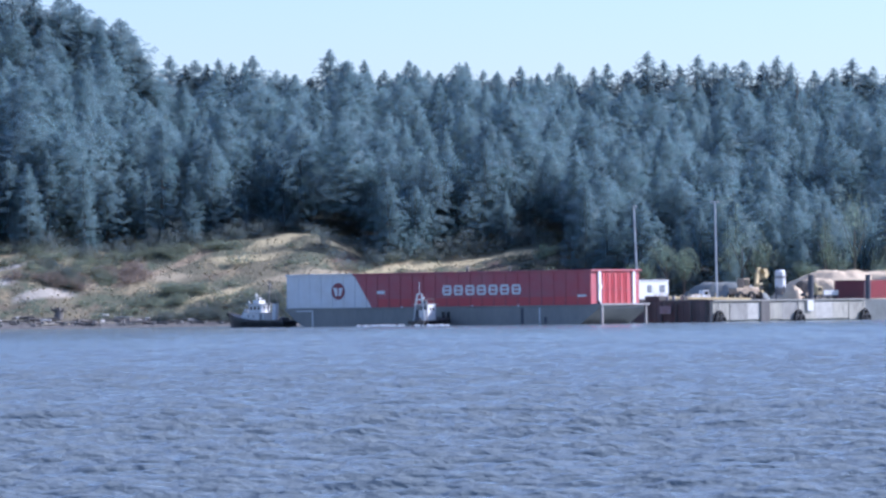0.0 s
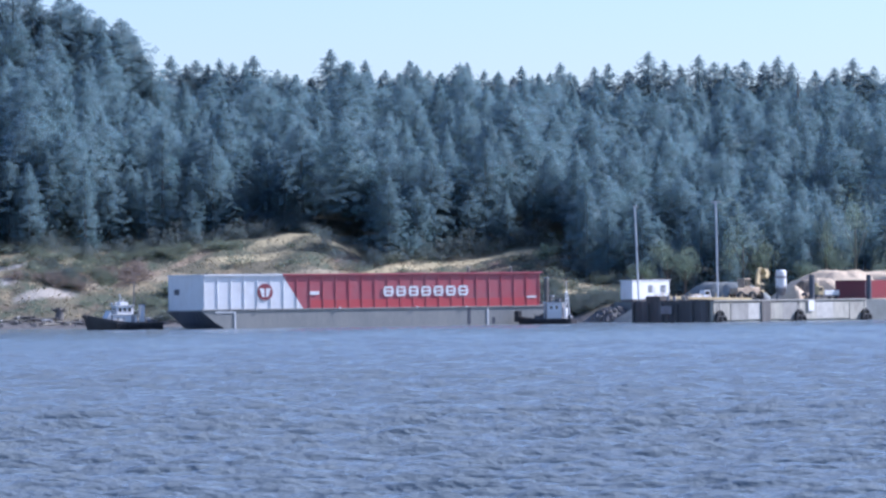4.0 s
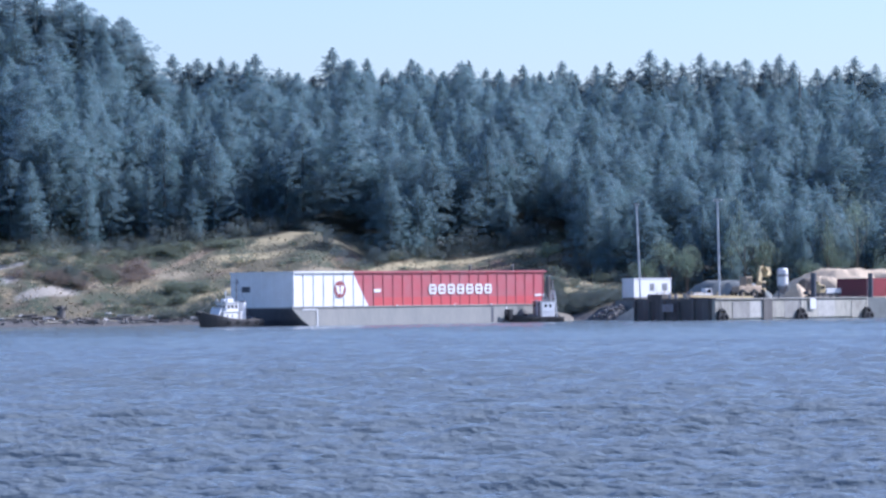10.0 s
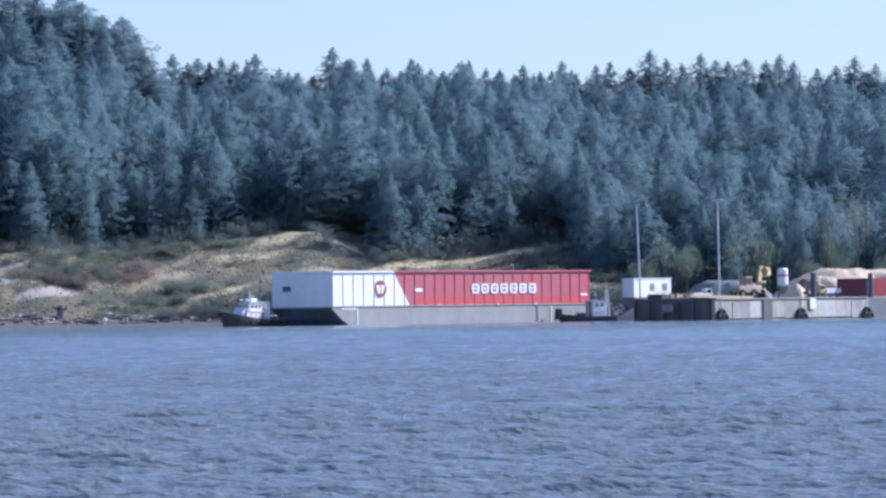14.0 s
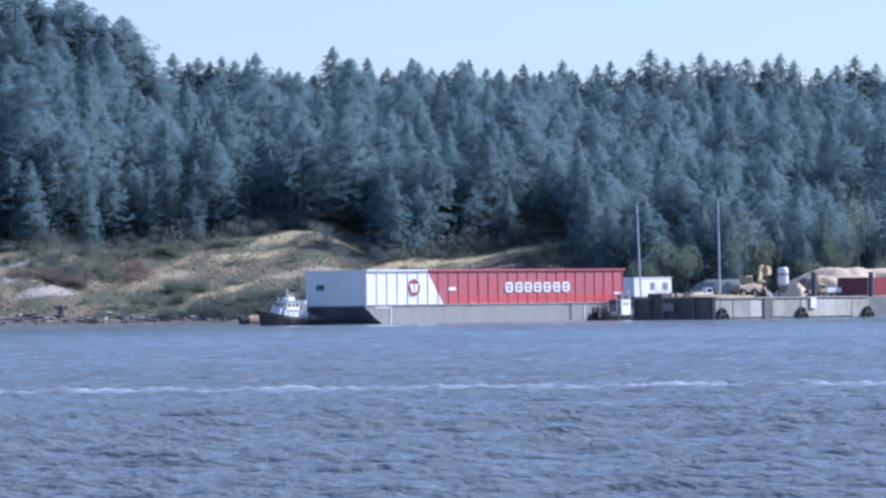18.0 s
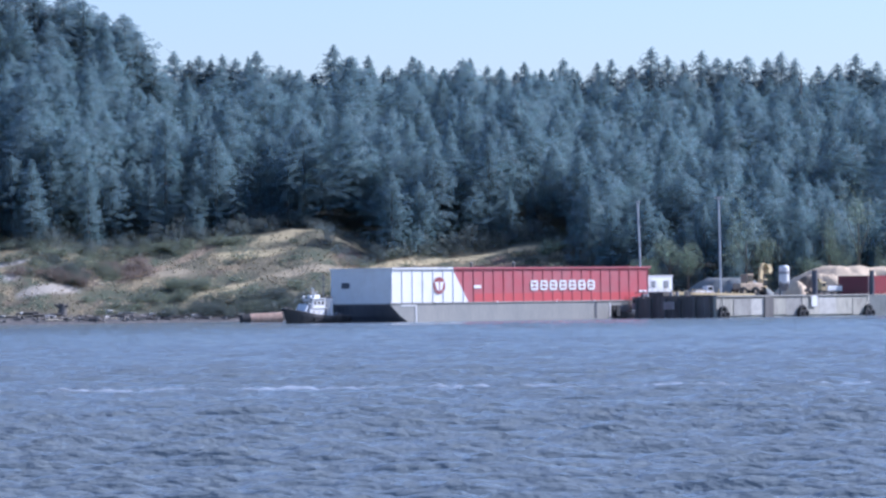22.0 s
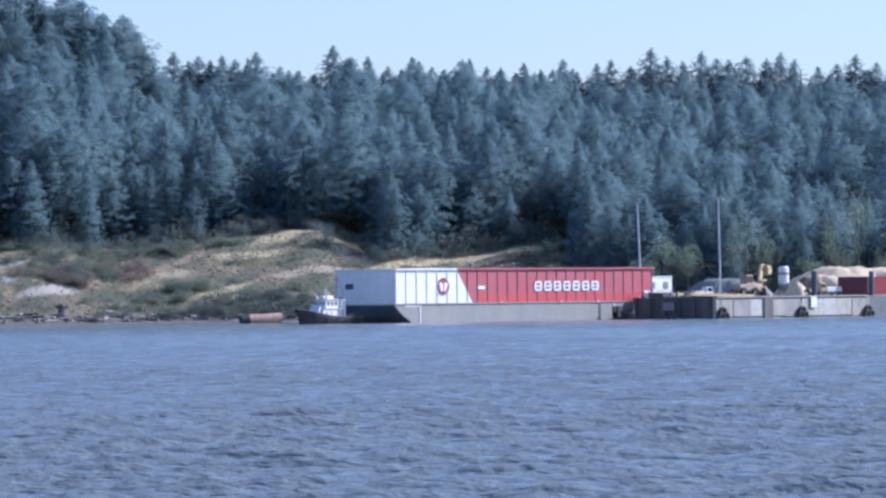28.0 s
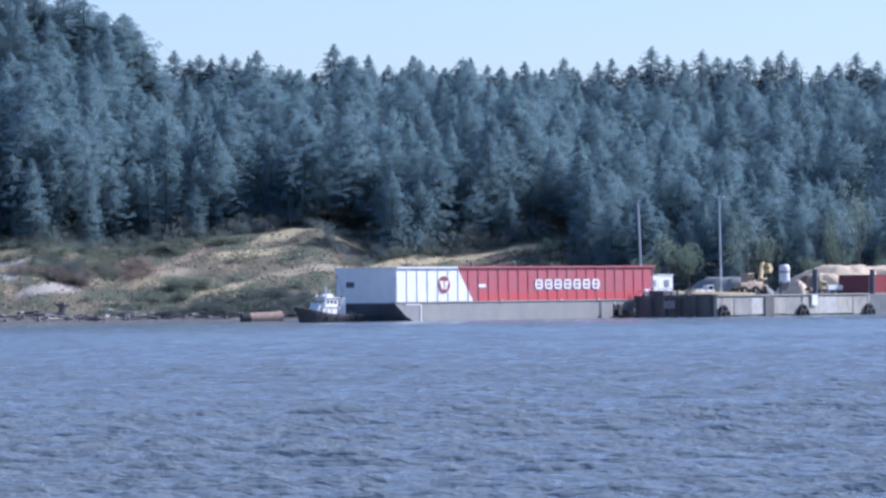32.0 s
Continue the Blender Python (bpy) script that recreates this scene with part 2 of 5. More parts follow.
def ground_material():
    """Dry meadow: straw, green and brown patches, gravel near the water, needle litter high up."""
    m = bpy.data.materials.new("meadow")
    m.use_nodes = True
    nt = m.node_tree
    b = nt.nodes["Principled BSDF"]
    b.inputs["Roughness"].default_value, b.inputs["Specular IOR Level"].default_value = 0.95, 0.2
    co = nt.nodes.new("ShaderNodeTexCoord")

    def spots(scale, lo, hi, stretch=(1, 1, 1), offset=0.0):
        mp, n, r = nt.nodes.new("ShaderNodeMapping"), nt.nodes.new("ShaderNodeTexNoise"), nt.nodes.new("ShaderNodeMapRange")
        mp.inputs["Scale"].default_value, mp.inputs["Location"].default_value = stretch, (offset, offset, 0)
        nt.links.new(co.outputs["Object"], mp.inputs["Vector"])
        nt.links.new(mp.outputs["Vector"], n.inputs["Vector"])
        n.inputs["Scale"].default_value, n.inputs["Detail"].default_value, n.inputs["Roughness"].default_value = scale, 7, 0.65
        r.inputs["From Min"].default_value, r.inputs["From Max"].default_value = lo, hi
        nt.links.new(n.outputs["Fac"], r.inputs["Value"])
        return r.outputs["Result"]

    def blend(fac, a, c):
        mx = nt.nodes.new("ShaderNodeMix")
        mx.data_type = "RGBA"
        nt.links.new(fac, mx.inputs[0])
        for sock, v in ((mx.inputs[6], a), (mx.inputs[7], c)):
            if isinstance(v, tuple):
                sock.default_value = (*v, 1)
            else:
                nt.links.new(v, sock)
        return mx.outputs[2]

    c = blend(spots(0.055, 0.44, 0.56, (1, 0.6, 1), 7), (0.165, 0.15, 0.10), (0.085, 0.105, 0.07))
    c = blend(spots(0.09, 0.52, 0.62, (1, 0.5, 1), 31), c, (0.33, 0.27, 0.165))
    c = blend(spots(0.07, 0.55, 0.66, (1, 0.5, 1), 53), c, (0.16, 0.115, 0.09))
    c = blend(spots(0.6, 0.45, 0.7, (1, 1, 1), 3), c, (0.15, 0.13, 0.09))
    # strips of dry straw and bare gravel, with ragged edges: x, y, half length, half width, turn, colour
    straw, pale, gravel, tan, lime = (0.45, 0.38, 0.225), (0.34, 0.29, 0.20), (0.38, 0.345, 0.29), (0.30, 0.235, 0.16), (0.42, 0.40, 0.36)
    for k, (x, y, rx, ry, turn, tone) in enumerate((
            (-66, 1041, 10, 3.6, 5, pale), (-30, 1041, 12, 3.2, 24, pale), (-98, 1051.5, 10, 1.7, 14, lime), (-98.5, 1037.5, 8, 1.3, 33, lime), (-101, 1026, 6, 3.0, 28, lime), (-88, 1023.5, 9.5, 2.6, 40, gravel),
            (-77.5, 1034, 4.5, 2.6, 30, pale), (-69, 1041, 10, 2.4, 46, tan), (-57, 1055, 9, 2.2, 52, tan), (-37, 1066, 11, 4.2, 48, straw), (-44, 1053, 10, 3.2, 10, straw), (-49, 1029, 9, 2.2, 36, straw),
            (-8, 1056, 16, 2.8, 36, straw), (14, 1066.5, 13, 4.2, 14, straw), (-16, 1036, 10, 1.8, 6, pale), (30, 1010, 10, 2.6, 2, straw), (-70, 1020, 7, 1.6, -6, pale))):
        mp, n = nt.nodes.new("ShaderNodeMapping"), nt.nodes.new("ShaderNodeTexNoise")
        mp.vector_type = "TEXTURE"
        mp.inputs["Location"].default_value, mp.inputs["Rotation"].default_value, mp.inputs["Scale"].default_value = (x, y, 0), (0, 0, radians(turn)), (rx, ry, 1e4)
        nt.links.new(co.outputs["Object"], mp.inputs["Vector"])
        size, add, r = nt.nodes.new("ShaderNodeVectorMath"), nt.nodes.new("ShaderNodeMath"), nt.nodes.new("ShaderNodeMapRange")
        size.operation, add.operation = "LENGTH", "ADD"
        nt.links.new(mp.outputs["Vector"], size.inputs[0])
        nt.links.new(co.outputs["Object"], n.inputs["Vector"])
        n.inputs["Scale"].default_value, n.inputs["Detail"].default_value, n.inputs["Roughness"].default_value = 0.33 + 0.02 * (k % 5), 6, 0.7
        nt.links.new(size.outputs["Value"], add.inputs[0])
        nt.links.new(n.outputs["Fac"], add.inputs[1])
        r.inputs["From Min"].default_value, r.inputs["From Max"].default_value, r.inputs["To Min"].default_value, r.inputs["To Max"].default_value = 1.15, 1.6, 0.9, 0.0
        nt.links.new(add.outputs[0], r.inputs["Value"])
        c = blend(r.outputs["Result"], c, tone)
    sep, low, high = nt.nodes.new("ShaderNodeSeparateXYZ"), nt.nodes.new("ShaderNodeMapRange"), nt.nodes.new("ShaderNodeMapRange")
    nt.links.new(co.outputs["Object"], sep.inputs[0])
    for r, lo, hi in ((low, 2.4, 1.0), (high, 20.5, 22.5)):
        r.inputs["From Min"].default_value, r.inputs["From Max"].default_value = lo, hi
        nt.links.new(sep.outputs["Z"], r.inputs["Value"])
    c = blend(low.outputs["Result"], c, blend(spots(0.8, 0.4, 0.6), (0.19, 0.175, 0.16), (0.10, 0.095, 0.09)))
    c = blend(high.outputs["Result"], c, (0.055, 0.056, 0.042))
    nt.links.new(c, b.inputs["Base Color"])
    bn, n3 = nt.nodes.new("ShaderNodeBump"), nt.nodes.new("ShaderNodeTexNoise")
    n3.inputs["Scale"].default_value, n3.inputs["Detail"].default_value = 1.2, 8
    nt.links.new(co.outputs["Object"], n3.inputs["Vector"])
    bn.inputs["Strength"].default_value, bn.inputs["Distance"].default_value = 0.8, 0.5
    nt.links.new(n3.outputs["Fac"], bn.inputs["Height"])
    nt.links.new(bn.outputs["Normal"], b.inputs["Normal"])
    return m


def water_material():
    m = bpy.data.materials.new("sea_water")
    m.use_nodes = True
    nt = m.node_tree
    b = nt.nodes["Principled BSDF"]
    b.inputs["Base Color"].default_value = (*WATER, 1)
    b.inputs["Roughness"].default_value, b.inputs["IOR"].default_value = 0.12, 1.333
    co, mp = nt.nodes.new("ShaderNodeTexCoord"), nt.nodes.new("ShaderNodeMapping")
    mp.inputs["Scale"].default_value = (0.45, 1.0, 1.0)
    nt.links.new(co.outputs["Object"], mp.inputs["Vector"])
    last = None
    for s, d, st in ((4.0, 0.14, 1.0), (1.0, 0.30, 0.7)):
        n, bn = nt.nodes.new("ShaderNodeTexNoise"), nt.nodes.new("ShaderNodeBump")
        n.inputs["Scale"].default_value, n.inputs["Detail"].default_value = s, 4
        nt.links.new(mp.outputs["Vector"], n.inputs["Vector"])
        bn.inputs["Strength"].default_value, bn.inputs["Distance"].default_value = st, d
        nt.links.new(n.outputs["Fac"], bn.inputs["Height"])
        if last:
            nt.links.new(last, bn.inputs["Normal"])
        last = bn.outputs["Normal"]
    nt.links.new(last, b.inputs["Normal"])
    return m


M["meadow"], M["water"] = ground_material(), water_material()


# ---- mesh helpers -------------------------------------------------------
def part(name, bm, mat, parent=None, label="", place=None):
    """Links a bmesh as one mesh object, under parent if there is one."""
    me = bpy.data.meshes.new(name)
    bmesh.ops.recalc_face_normals(bm, faces=bm.faces)
    bm.to_mesh(me)
    bm.free()
    me.materials.append(M[mat])
    ob = new(name, me)
    if parent is not None:
        ob.parent = parent
    if place is not None:
        ob.matrix_basis = place
    if label:
        ob["label"] = label
    return ob


def soup(name, verts, faces, mat, parent=None, smooth=False, normals=None):
    """A mesh object from arrays of corners and faces."""
    me = bpy.data.meshes.new(name)
    verts, faces = np.asarray(verts, dtype=np.float32), np.asarray(faces, dtype=np.int32)
    k = faces.shape[1]
    me.vertices.add(len(verts))
    me.vertices.foreach_set("co", verts.ravel())
    me.loops.add(faces.size)
    me.loops.foreach_set("vertex_index", faces.ravel())
    me.polygons.add(len(faces))
    me.polygons.foreach_set("loop_start", np.arange(0, faces.size, k, dtype=np.int32))
    me.polygons.foreach_set("use_smooth", np.full(len(faces), smooth))
    me.update(calc_edges=True)
    me.validate()
    if normals is not None:
        me.normals_split_custom_set_from_vertices(np.asarray(normals, dtype=np.float32))
    me.materials.append(M[mat])
    ob = new(name, me)
    if parent is not None:
        ob.parent = parent
    return ob


def box(bm, x0, x1, y0, y1, z0, z1, bevel=0.0):
    """A box, its edges rounded by bevel."""
    made = bmesh.ops.create_cube(bm, size=1.0)["verts"]
    bmesh.ops.transform(bm, verts=made, matrix=Matrix.LocRotScale(((x0 + x1) / 2, (y0 + y1) / 2, (z0 + z1) / 2), None, (x1 - x0, y1 - y0, z1 - z0)))
    if bevel:
        edges = list({e for v in made for e in v.link_edges})
        bmesh.ops.bevel(bm, geom=edges, offset=bevel, segments=1, affect="EDGES")
    return bm


def boxes(*dims, bevel=0.0):
    bm = bmesh.new()
    for d in dims:
        box(bm, *d, bevel=bevel)
    return bm


def rod(bm, a, b, r0, r1=None, n=8):
    """A tapered round bar from a to b."""
    a, b = Vector(a), Vector(b)
    made = bmesh.ops.create_cone(bm, cap_ends=True, segments=n, radius1=r0, radius2=r0 if r1 is None else r1, depth=(b - a).length)["verts"]
    turn = (b - a).to_track_quat("Z", "Y").to_matrix().to_4x4()
    bmesh.ops.transform(bm, verts=made, matrix=Matrix.Translation((a + b) / 2) @ turn)
    return bm


def rods(*dims, n=8):
    bm = bmesh.new()
    for d in dims:
        rod(bm, *d, n=n)
    return bm


def slab(points, z0, z1):
    """An upright prism over a plan outline."""
    bm = bmesh.new()
    lo, hi = [bm.verts.new((x, y, z0)) for x, y in points], [bm.verts.new((x, y, z1)) for x, y in points]
    bm.faces.new(lo), bm.faces.new(hi)
    for i in range(len(points)):
        j = (i + 1) % len(points)
        bm.faces.new((lo[i], lo[j], hi[j], hi[i]))
    return bm


def profile(points, y0, y1):
    """A prism of an x-z outline from y0 to y1."""
    bm = bmesh.new()
    lo, hi = [bm.verts.new((x, y0, z)) for x, z in points], [bm.verts.new((x, y1, z)) for x, z in points]
    bm.faces.new(lo), bm.faces.new(hi)
    for i in range(len(points)):
        j = (i + 1) % len(points)
        bm.faces.new((lo[i], lo[j], hi[j], hi[i]))
    return bm


def ring(bm, centre, axis, r, tube, n=16, k=6):
    """A tyre-like ring round the axis 'x', 'y' or 'z'."""
    cx, cy, cz = centre
    vs = []
    for i in range(n):
        a = 2 * math.pi * i / n
        row = []
        for j in range(k):
            c = 2 * math.pi * j / k
            rr, h = r + tube * math.cos(c), tube * math.sin(c)
            p = (rr * math.cos(a), rr * math.sin(a), h)
            p = {"z": p, "y": (p[0], p[2], p[1]), "x": (p[2], p[0], p[1])}[axis]
            row.append(bm.verts.new((cx + p[0], cy + p[1], cz + p[2])))
        vs.append(row)
    for i in range(n):
        for j in range(k):
            bm.faces.new((vs[i][j], vs[(i + 1) % n][j], vs[(i + 1) % n][(j + 1) % k], vs[i][(j + 1) % k]))
    return bm


def thing(name, place, label, category, group=""):
    ob = new(name)
    ob.empty_display_size = 0.5
    ob.matrix_basis = place
    return tagged(ob, label, category, group)


# ---- ground, sea --------------------------------------------------------
GY = [940, 960, 975, 985, 1003, 1010, 1025, 1045, 1065, 1120, 1200, 1300]
GX = [-200, -95, -75, -50, -31, -15, 5, 25, 38, 60, 200]
GZ = [
    [-3, -3, -3, -2.5, 0.2, 2, 9.5, 16.5, 20, 34, 62, 70], [-3, -3, -3, -2.5, 0.2, 2, 9.5, 16.5, 20, 34, 58, 62],
    [-3, -3, -3, -2.5, 0.2, 1.5, 5.5, 12, 17.5, 29, 40, 48], [-3, -3, -3, -2.5, 0.2, 1.6, 6, 12.5, 19, 27, 36, 48],
    [-3, -3, -3, -2.5, 0.2, 1.6, 6, 13, 20.5, 27, 36, 48], [-3, -3, -3, -2.5, 0.2, 1.6, 5, 10.5, 15, 25, 35, 48],
    [-3, -3, -3, -2.5, 0.2, 1.6, 5, 9.5, 14, 25, 35, 48], [-3, -3, -2, 0.3, 4.5, 7, 9, 11.5, 16, 25, 35, 48],
    [-3, -3, 0.8, 3.8, 4.6, 5.5, 7.5, 9, 12, 24, 35, 47], [-3, 2.0, 3.4, 3.8, 4.0, 4.4, 5, 7, 9, 22, 34, 46],
    [-3, 2.0, 3.4, 3.8, 4.0, 4.4, 5, 7, 9, 22, 34, 46]]


def ground_z(x, y):
    """The height of the ground, for arrays or numbers."""
    x, y = np.atleast_1d(np.asarray(x, dtype=float)), np.atleast_1d(np.asarray(y, dtype=float))
    gz = np.array(GZ, dtype=float)
    i = np.clip(np.searchsorted(GX, x) - 1, 0, len(GX) - 2)
    f = np.clip((x - np.array(GX)[i]) / (np.array(GX)[i + 1] - np.array(GX)[i]), 0, 1)
    f = f * f * (3 - 2 * f)
    j = np.clip(np.searchsorted(GY, y) - 1, 0, len(GY) - 2)
    g = np.clip((y - np.array(GY)[j]) / (np.array(GY)[j + 1] - np.array(GY)[j]), 0, 1)
    z = (gz[i, j] * (1 - f) + gz[i + 1, j] * f) * (1 - g) + (gz[i, j + 1] * (1 - f) + gz[i + 1, j + 1] * f) * g
    rough = 0.35 * np.sin(x * 0.31 + 1.7 * np.sin(y * 0.13)) * np.sin(y * 0.27 + 1.3 * np.sin(x * 0.17)) + 0.15 * np.sin(x * 0.9 + y * 0.4) * np.sin(y * 0.8 - x * 0.3)
    return z + rough * np.clip((y - 1008) / 15, 0, 1)


def gz1(x, y):
    return float(ground_z(x, y)[0])


def sheet(name, xs, ys, zs, mat, smooth=True):
    """A grid over plan arrays xs, ys (rows by columns)."""
    r, c = xs.shape
    idx = np.arange(r * c).reshape(r, c)
    quads = np.stack([idx[:-1, :-1], idx[:-1, 1:], idx[1:, 1:], idx[1:, :-1]], axis=-1).reshape(-1, 4)
    return soup(name, np.stack([xs, ys, zs], axis=-1).reshape(-1, 3), quads, mat, smooth=smooth)


def build_ground():
    far = [300, 450, 800, 1500, 3000, 4500]
    gx = np.array([-v for v in far[::-1]] + list(np.arange(-200, 201, 1.6)) + far)
    gy = np.concatenate([np.arange(940, 1130, 1.6), np.arange(1132, 1330, 4), [1400, 1600, 2200, 3200, 4800]])
    xs, ys = np.meshgrid(gx, gy)
    zs = ground_z(xs.ravel(), ys.ravel()).reshape(xs.shape)
    tagged(sheet("ground", xs, ys, zs, "meadow"), "dry grassy slope rising from a gravel beach to the woods", "ground", kind="structure")


def build_sea():
    gx, gy = np.meshgrid([-4500, -1200, -300, 300, 1200, 4500], [-1500, -200, 60, 500, 990, 1100])
    tagged(sheet("water", gx.astype(float), gy.astype(float), np.full(gx.shape, -0.62), "water"), "deep blue sea water under the waves", "water", kind="structure")
    # wind chop: many short wave trains, finer where the sea lies nearer
    rnd = np.random.RandomState(4)
    rows, cols, y0, y1 = 1950, 330, 68.0, 1006.0
    y = y0 * (y1 / y0) ** (np.arange(rows) / (rows - 1.0))
    half = 0.103 * y + 10
    u = np.linspace(-1, 1, cols)
    xs, ys = u[None, :] * half[:, None], np.repeat(y[:, None], cols, axis=1)
    xs = xs + rnd.uniform(-0.3, 0.3, xs.shape) * (2 * half / cols)[:, None]
    step = np.maximum(np.gradient(y), 2 * half / cols)[:, None]
    zs = np.zeros_like(xs)
    wind = radians(WIND)
    for i in range(64):
        lam = 0.28 * (2.8 / 0.28) ** rnd.uniform(0, 1)
        a = wind + rnd.normal(0, 0.26 if lam < 1.0 else 0.18)
        amp = WAVE * lam ** 0.7 * rnd.uniform(0.5, 1.2)
        ph = rnd.uniform(0, 6.28) + 1.2 * np.sin(xs * 0.083 + i) + 1.2 * np.sin(ys * 0.061 + 2 * i)
        fade = np.clip(lam / (2.0 * step) - 0.6, 0, 1)
        w = np.sin(2 * math.pi / lam * (xs * math.cos(a) + ys * math.sin(a)) + ph)
        zs += amp * fade * (w + 0.25 * (w * w - 0.5))
    gust = 0.85 + 0.2 * np.sin(xs * 0.05 + 1.1 * np.sin(ys * 0.02)) * np.sin(ys * 0.045 + np.sin(xs * 0.03))
    zs = np.clip(zs * gust * (1 + 0.4 * np.clip((230 - ys) / 120, 0, 1)), -0.5, 0.5)
    ob = sheet("waves", xs, ys, zs, "water")
    return tagged(ob, "choppy wind waves on blue open water", "waves", kind="stuff")


# ---- barge --------------------------------------------------------------
HALF, BEAM, DECK, TOP, RIB = 36.9, 8.35, 3.5, 10.35, 0.13


def build_barge():
    b = thing("barge", pose(10.87, 912, 0, 0, 0, 45.2), "long red and white barge with ribbed sides on grey hull", "barge")
    # scow hull: the raked bow bulges forward at the middle
    bm, rows = bmesh.new(), []
    for i in range(13):
        y = (BEAM + 0.1) * (i / 6 - 1)
        foot = -31.2 - 4.4 * (1 - abs(i / 6 - 1) ** 2.4)
        rows.append([bm.verts.new((x, y, z)) for x, z in ((-37.3, DECK), (-37.3, 3.3), ((foot - 37.3) / 2 - 0.3, 1.1), (foot, -0.8), (33.4, -0.8), (38.7, 2.9), (38.7, DECK))])
    # the raked bow gets darker plating, which stands for the shade under it
    bow = bmesh.new()
    edge = [[bow.verts.new(v.co) for v in r[1:4]] for r in rows]
    for p, q in zip(edge, edge[1:]):
        for k in range(2):
            bow.faces.new((p[k], p[k + 1], q[k + 1], q[k]))
    part("bow_plating", bow, "dark_plate", b, "plating of the raked bow, its shade put into a darker colour")
    for p, q in zip(rows, rows[1:]):
        for k in (0, 3, 4, 5, 6):
            bm.faces.new((p[k], p[(k + 1) % 7], q[(k + 1) % 7], q[k]))
    bm.faces.new(rows[0]), bm.faces.new(rows[-1])
    part("hull", bm, "hull_steel", b, "worn grey steel hull with raked ends")
    part("rubbing_strake", boxes((-37.4, 38.8, -BEAM - 0.28, -BEAM - 0.1, DECK - 0.1, DECK + 0.15), (-37.4, 38.8, BEAM + 0.1, BEAM + 0.28, DECK - 0.1, DECK + 0.15), bevel=0.03), "hull_steel", b)
    part("stern_deck", boxes((36.95, 39.3, -BEAM - 0.2, BEAM + 0.2, DECK + 0.004, DECK + 0.35), bevel=0.04), "deck_grey", b, "pale grey walkway across the stern")
    part("cargo_floor", boxes((-36.6, 36.6, -8.0, 8.0, DECK + 0.01, DECK + 0.2)), "deck_grey", b)
    zt, zb = TOP, DECK + 0.02
    for s in (-1, 1):
        y0, y1 = sorted((s * BEAM, s * (BEAM - 0.2)))
        part("side_panel", profile([(-HALF, zb), (-HALF + 21.4, zb), (-HALF + 16.8, zt), (-HALF, zt)], y0, y1), "white_paint", b, "white painted side plating")
        part("side_panel", profile([(-HALF + 21.42, zb), (HALF, zb), (HALF, zt), (-HALF + 16.82, zt)], y0, y1), "red_paint", b, "faded red painted side plating")
        n = 26
        for i in range(n + 1):
            x = -HALF + 0.2 + (2 * HALF - 0.4) * i / n
            u = x + HALF
            white = u < 19.0
            yy = sorted((s * (BEAM + 0.002), s * (BEAM + RIB)))
            if 16.6 < u < 21.2:     # this stiffener crosses the slanting colour line
                zc = zt - (u - 16.8) / 4.6 * (zt - zb)
                part("stiffener", boxes((x - 0.09, x + 0.09, *yy, zb, zc)), "white_paint", b)
                part("stiffener", boxes((x - 0.09, x + 0.09, *yy, zc, zt - 0.3)), "red_paint", b)
            else:
                part("stiffener", boxes((x - 0.09, x + 0.09, *yy, zb, zt - 0.3), bevel=0.02), "white_paint" if white else "red_paint", b)
            if u > 21 and i < n:
                w = (2 * HALF - 0.4) / n
                yb = sorted((s * (BEAM + 0.004), s * (BEAM + 0.05)))
                part("lower_plate", boxes((x + 0.14, x + w - 0.14, *yb, zb, zb + 1.75)), "bright_red", b)
        yr = sorted((s * (BEAM - 0.25), s * (BEAM + 0.36)))
        part("top_rail", boxes((-HALF - 0.02, -HALF + 16.8, *yr, zt - 0.28, zt + 0.06), bevel=0.03), "white_paint", b)
        part("top_rail", boxes((-HALF + 16.82, HALF + 0.4, *yr, zt - 0.28, zt + 0.06), bevel=0.03), "red_paint", b)
        # round mark: maroon disc with two leaning white shapes
        yk = sorted((s * (BEAM + RIB), s * (BEAM + RIB + 0.03)))
        mark = part("round_mark", rods(((-HALF + 13.1, yk[0], zb + 3.4), (-HALF + 13.1, yk[1], zb + 3.4), 1.65), n=32), "disc_paint", b, "dark red disc painted on the white plating")
        yw = sorted((s * (BEAM + RIB + 0.034), s * (BEAM + RIB + 0.055)))
        for m in (-1, 1):
            part("mark_shape", profile([(-HALF + 13.1 + m * 0.14, zb + 2.45), (-HALF + 13.1 + m * 0.66, zb + 2.45), (-HALF + 13.1 + m * 1.24, zb + 4.1), (-HALF + 13.1 + m * 0.2, zb + 4.1)], *yw), "white_paint", mark)
        # the lettering as plain white bars
        for i in range(7):
            x0 = -HALF + 38.8 + i * 2.76
            ya = sorted((s * (BEAM + RIB), s * (BEAM + RIB + 0.045)))
            part("lettering_bar", boxes((x0 + 0.2, x0 + 2.0, *ya, zb + 2.3, zb + 2.72), (x0 + 0.2, x0 + 2.0, *ya, zb + 3.85, zb + 4.27), (x0, x0 + 0.5, *ya, zb + 2.72, zb + 3.85), (x0 + 1.7, x0 + 2.2, *ya, zb + 2.72, zb + 3.85), (x0 + 0.5, x0 + 1.7, *ya, zb + 3.12, zb + 3.46)), "white_paint", b, "white painted block of large lettering")
        part("lettering_bar", boxes((-HALF + 22.7, -HALF + 24.7, *sorted((s * (BEAM + RIB), s * (BEAM + RIB + 0.045))), zb + 2.75, zb + 3.4), bevel=0.02), "white_paint", b)
        part("lettering_bar", boxes((HALF - 3.0, HALF - 0.9, *sorted((s * (BEAM + RIB), s * (BEAM + RIB + 0.045))), zb + 1.7, zb + 2.1), bevel=0.02), "white_paint", b)
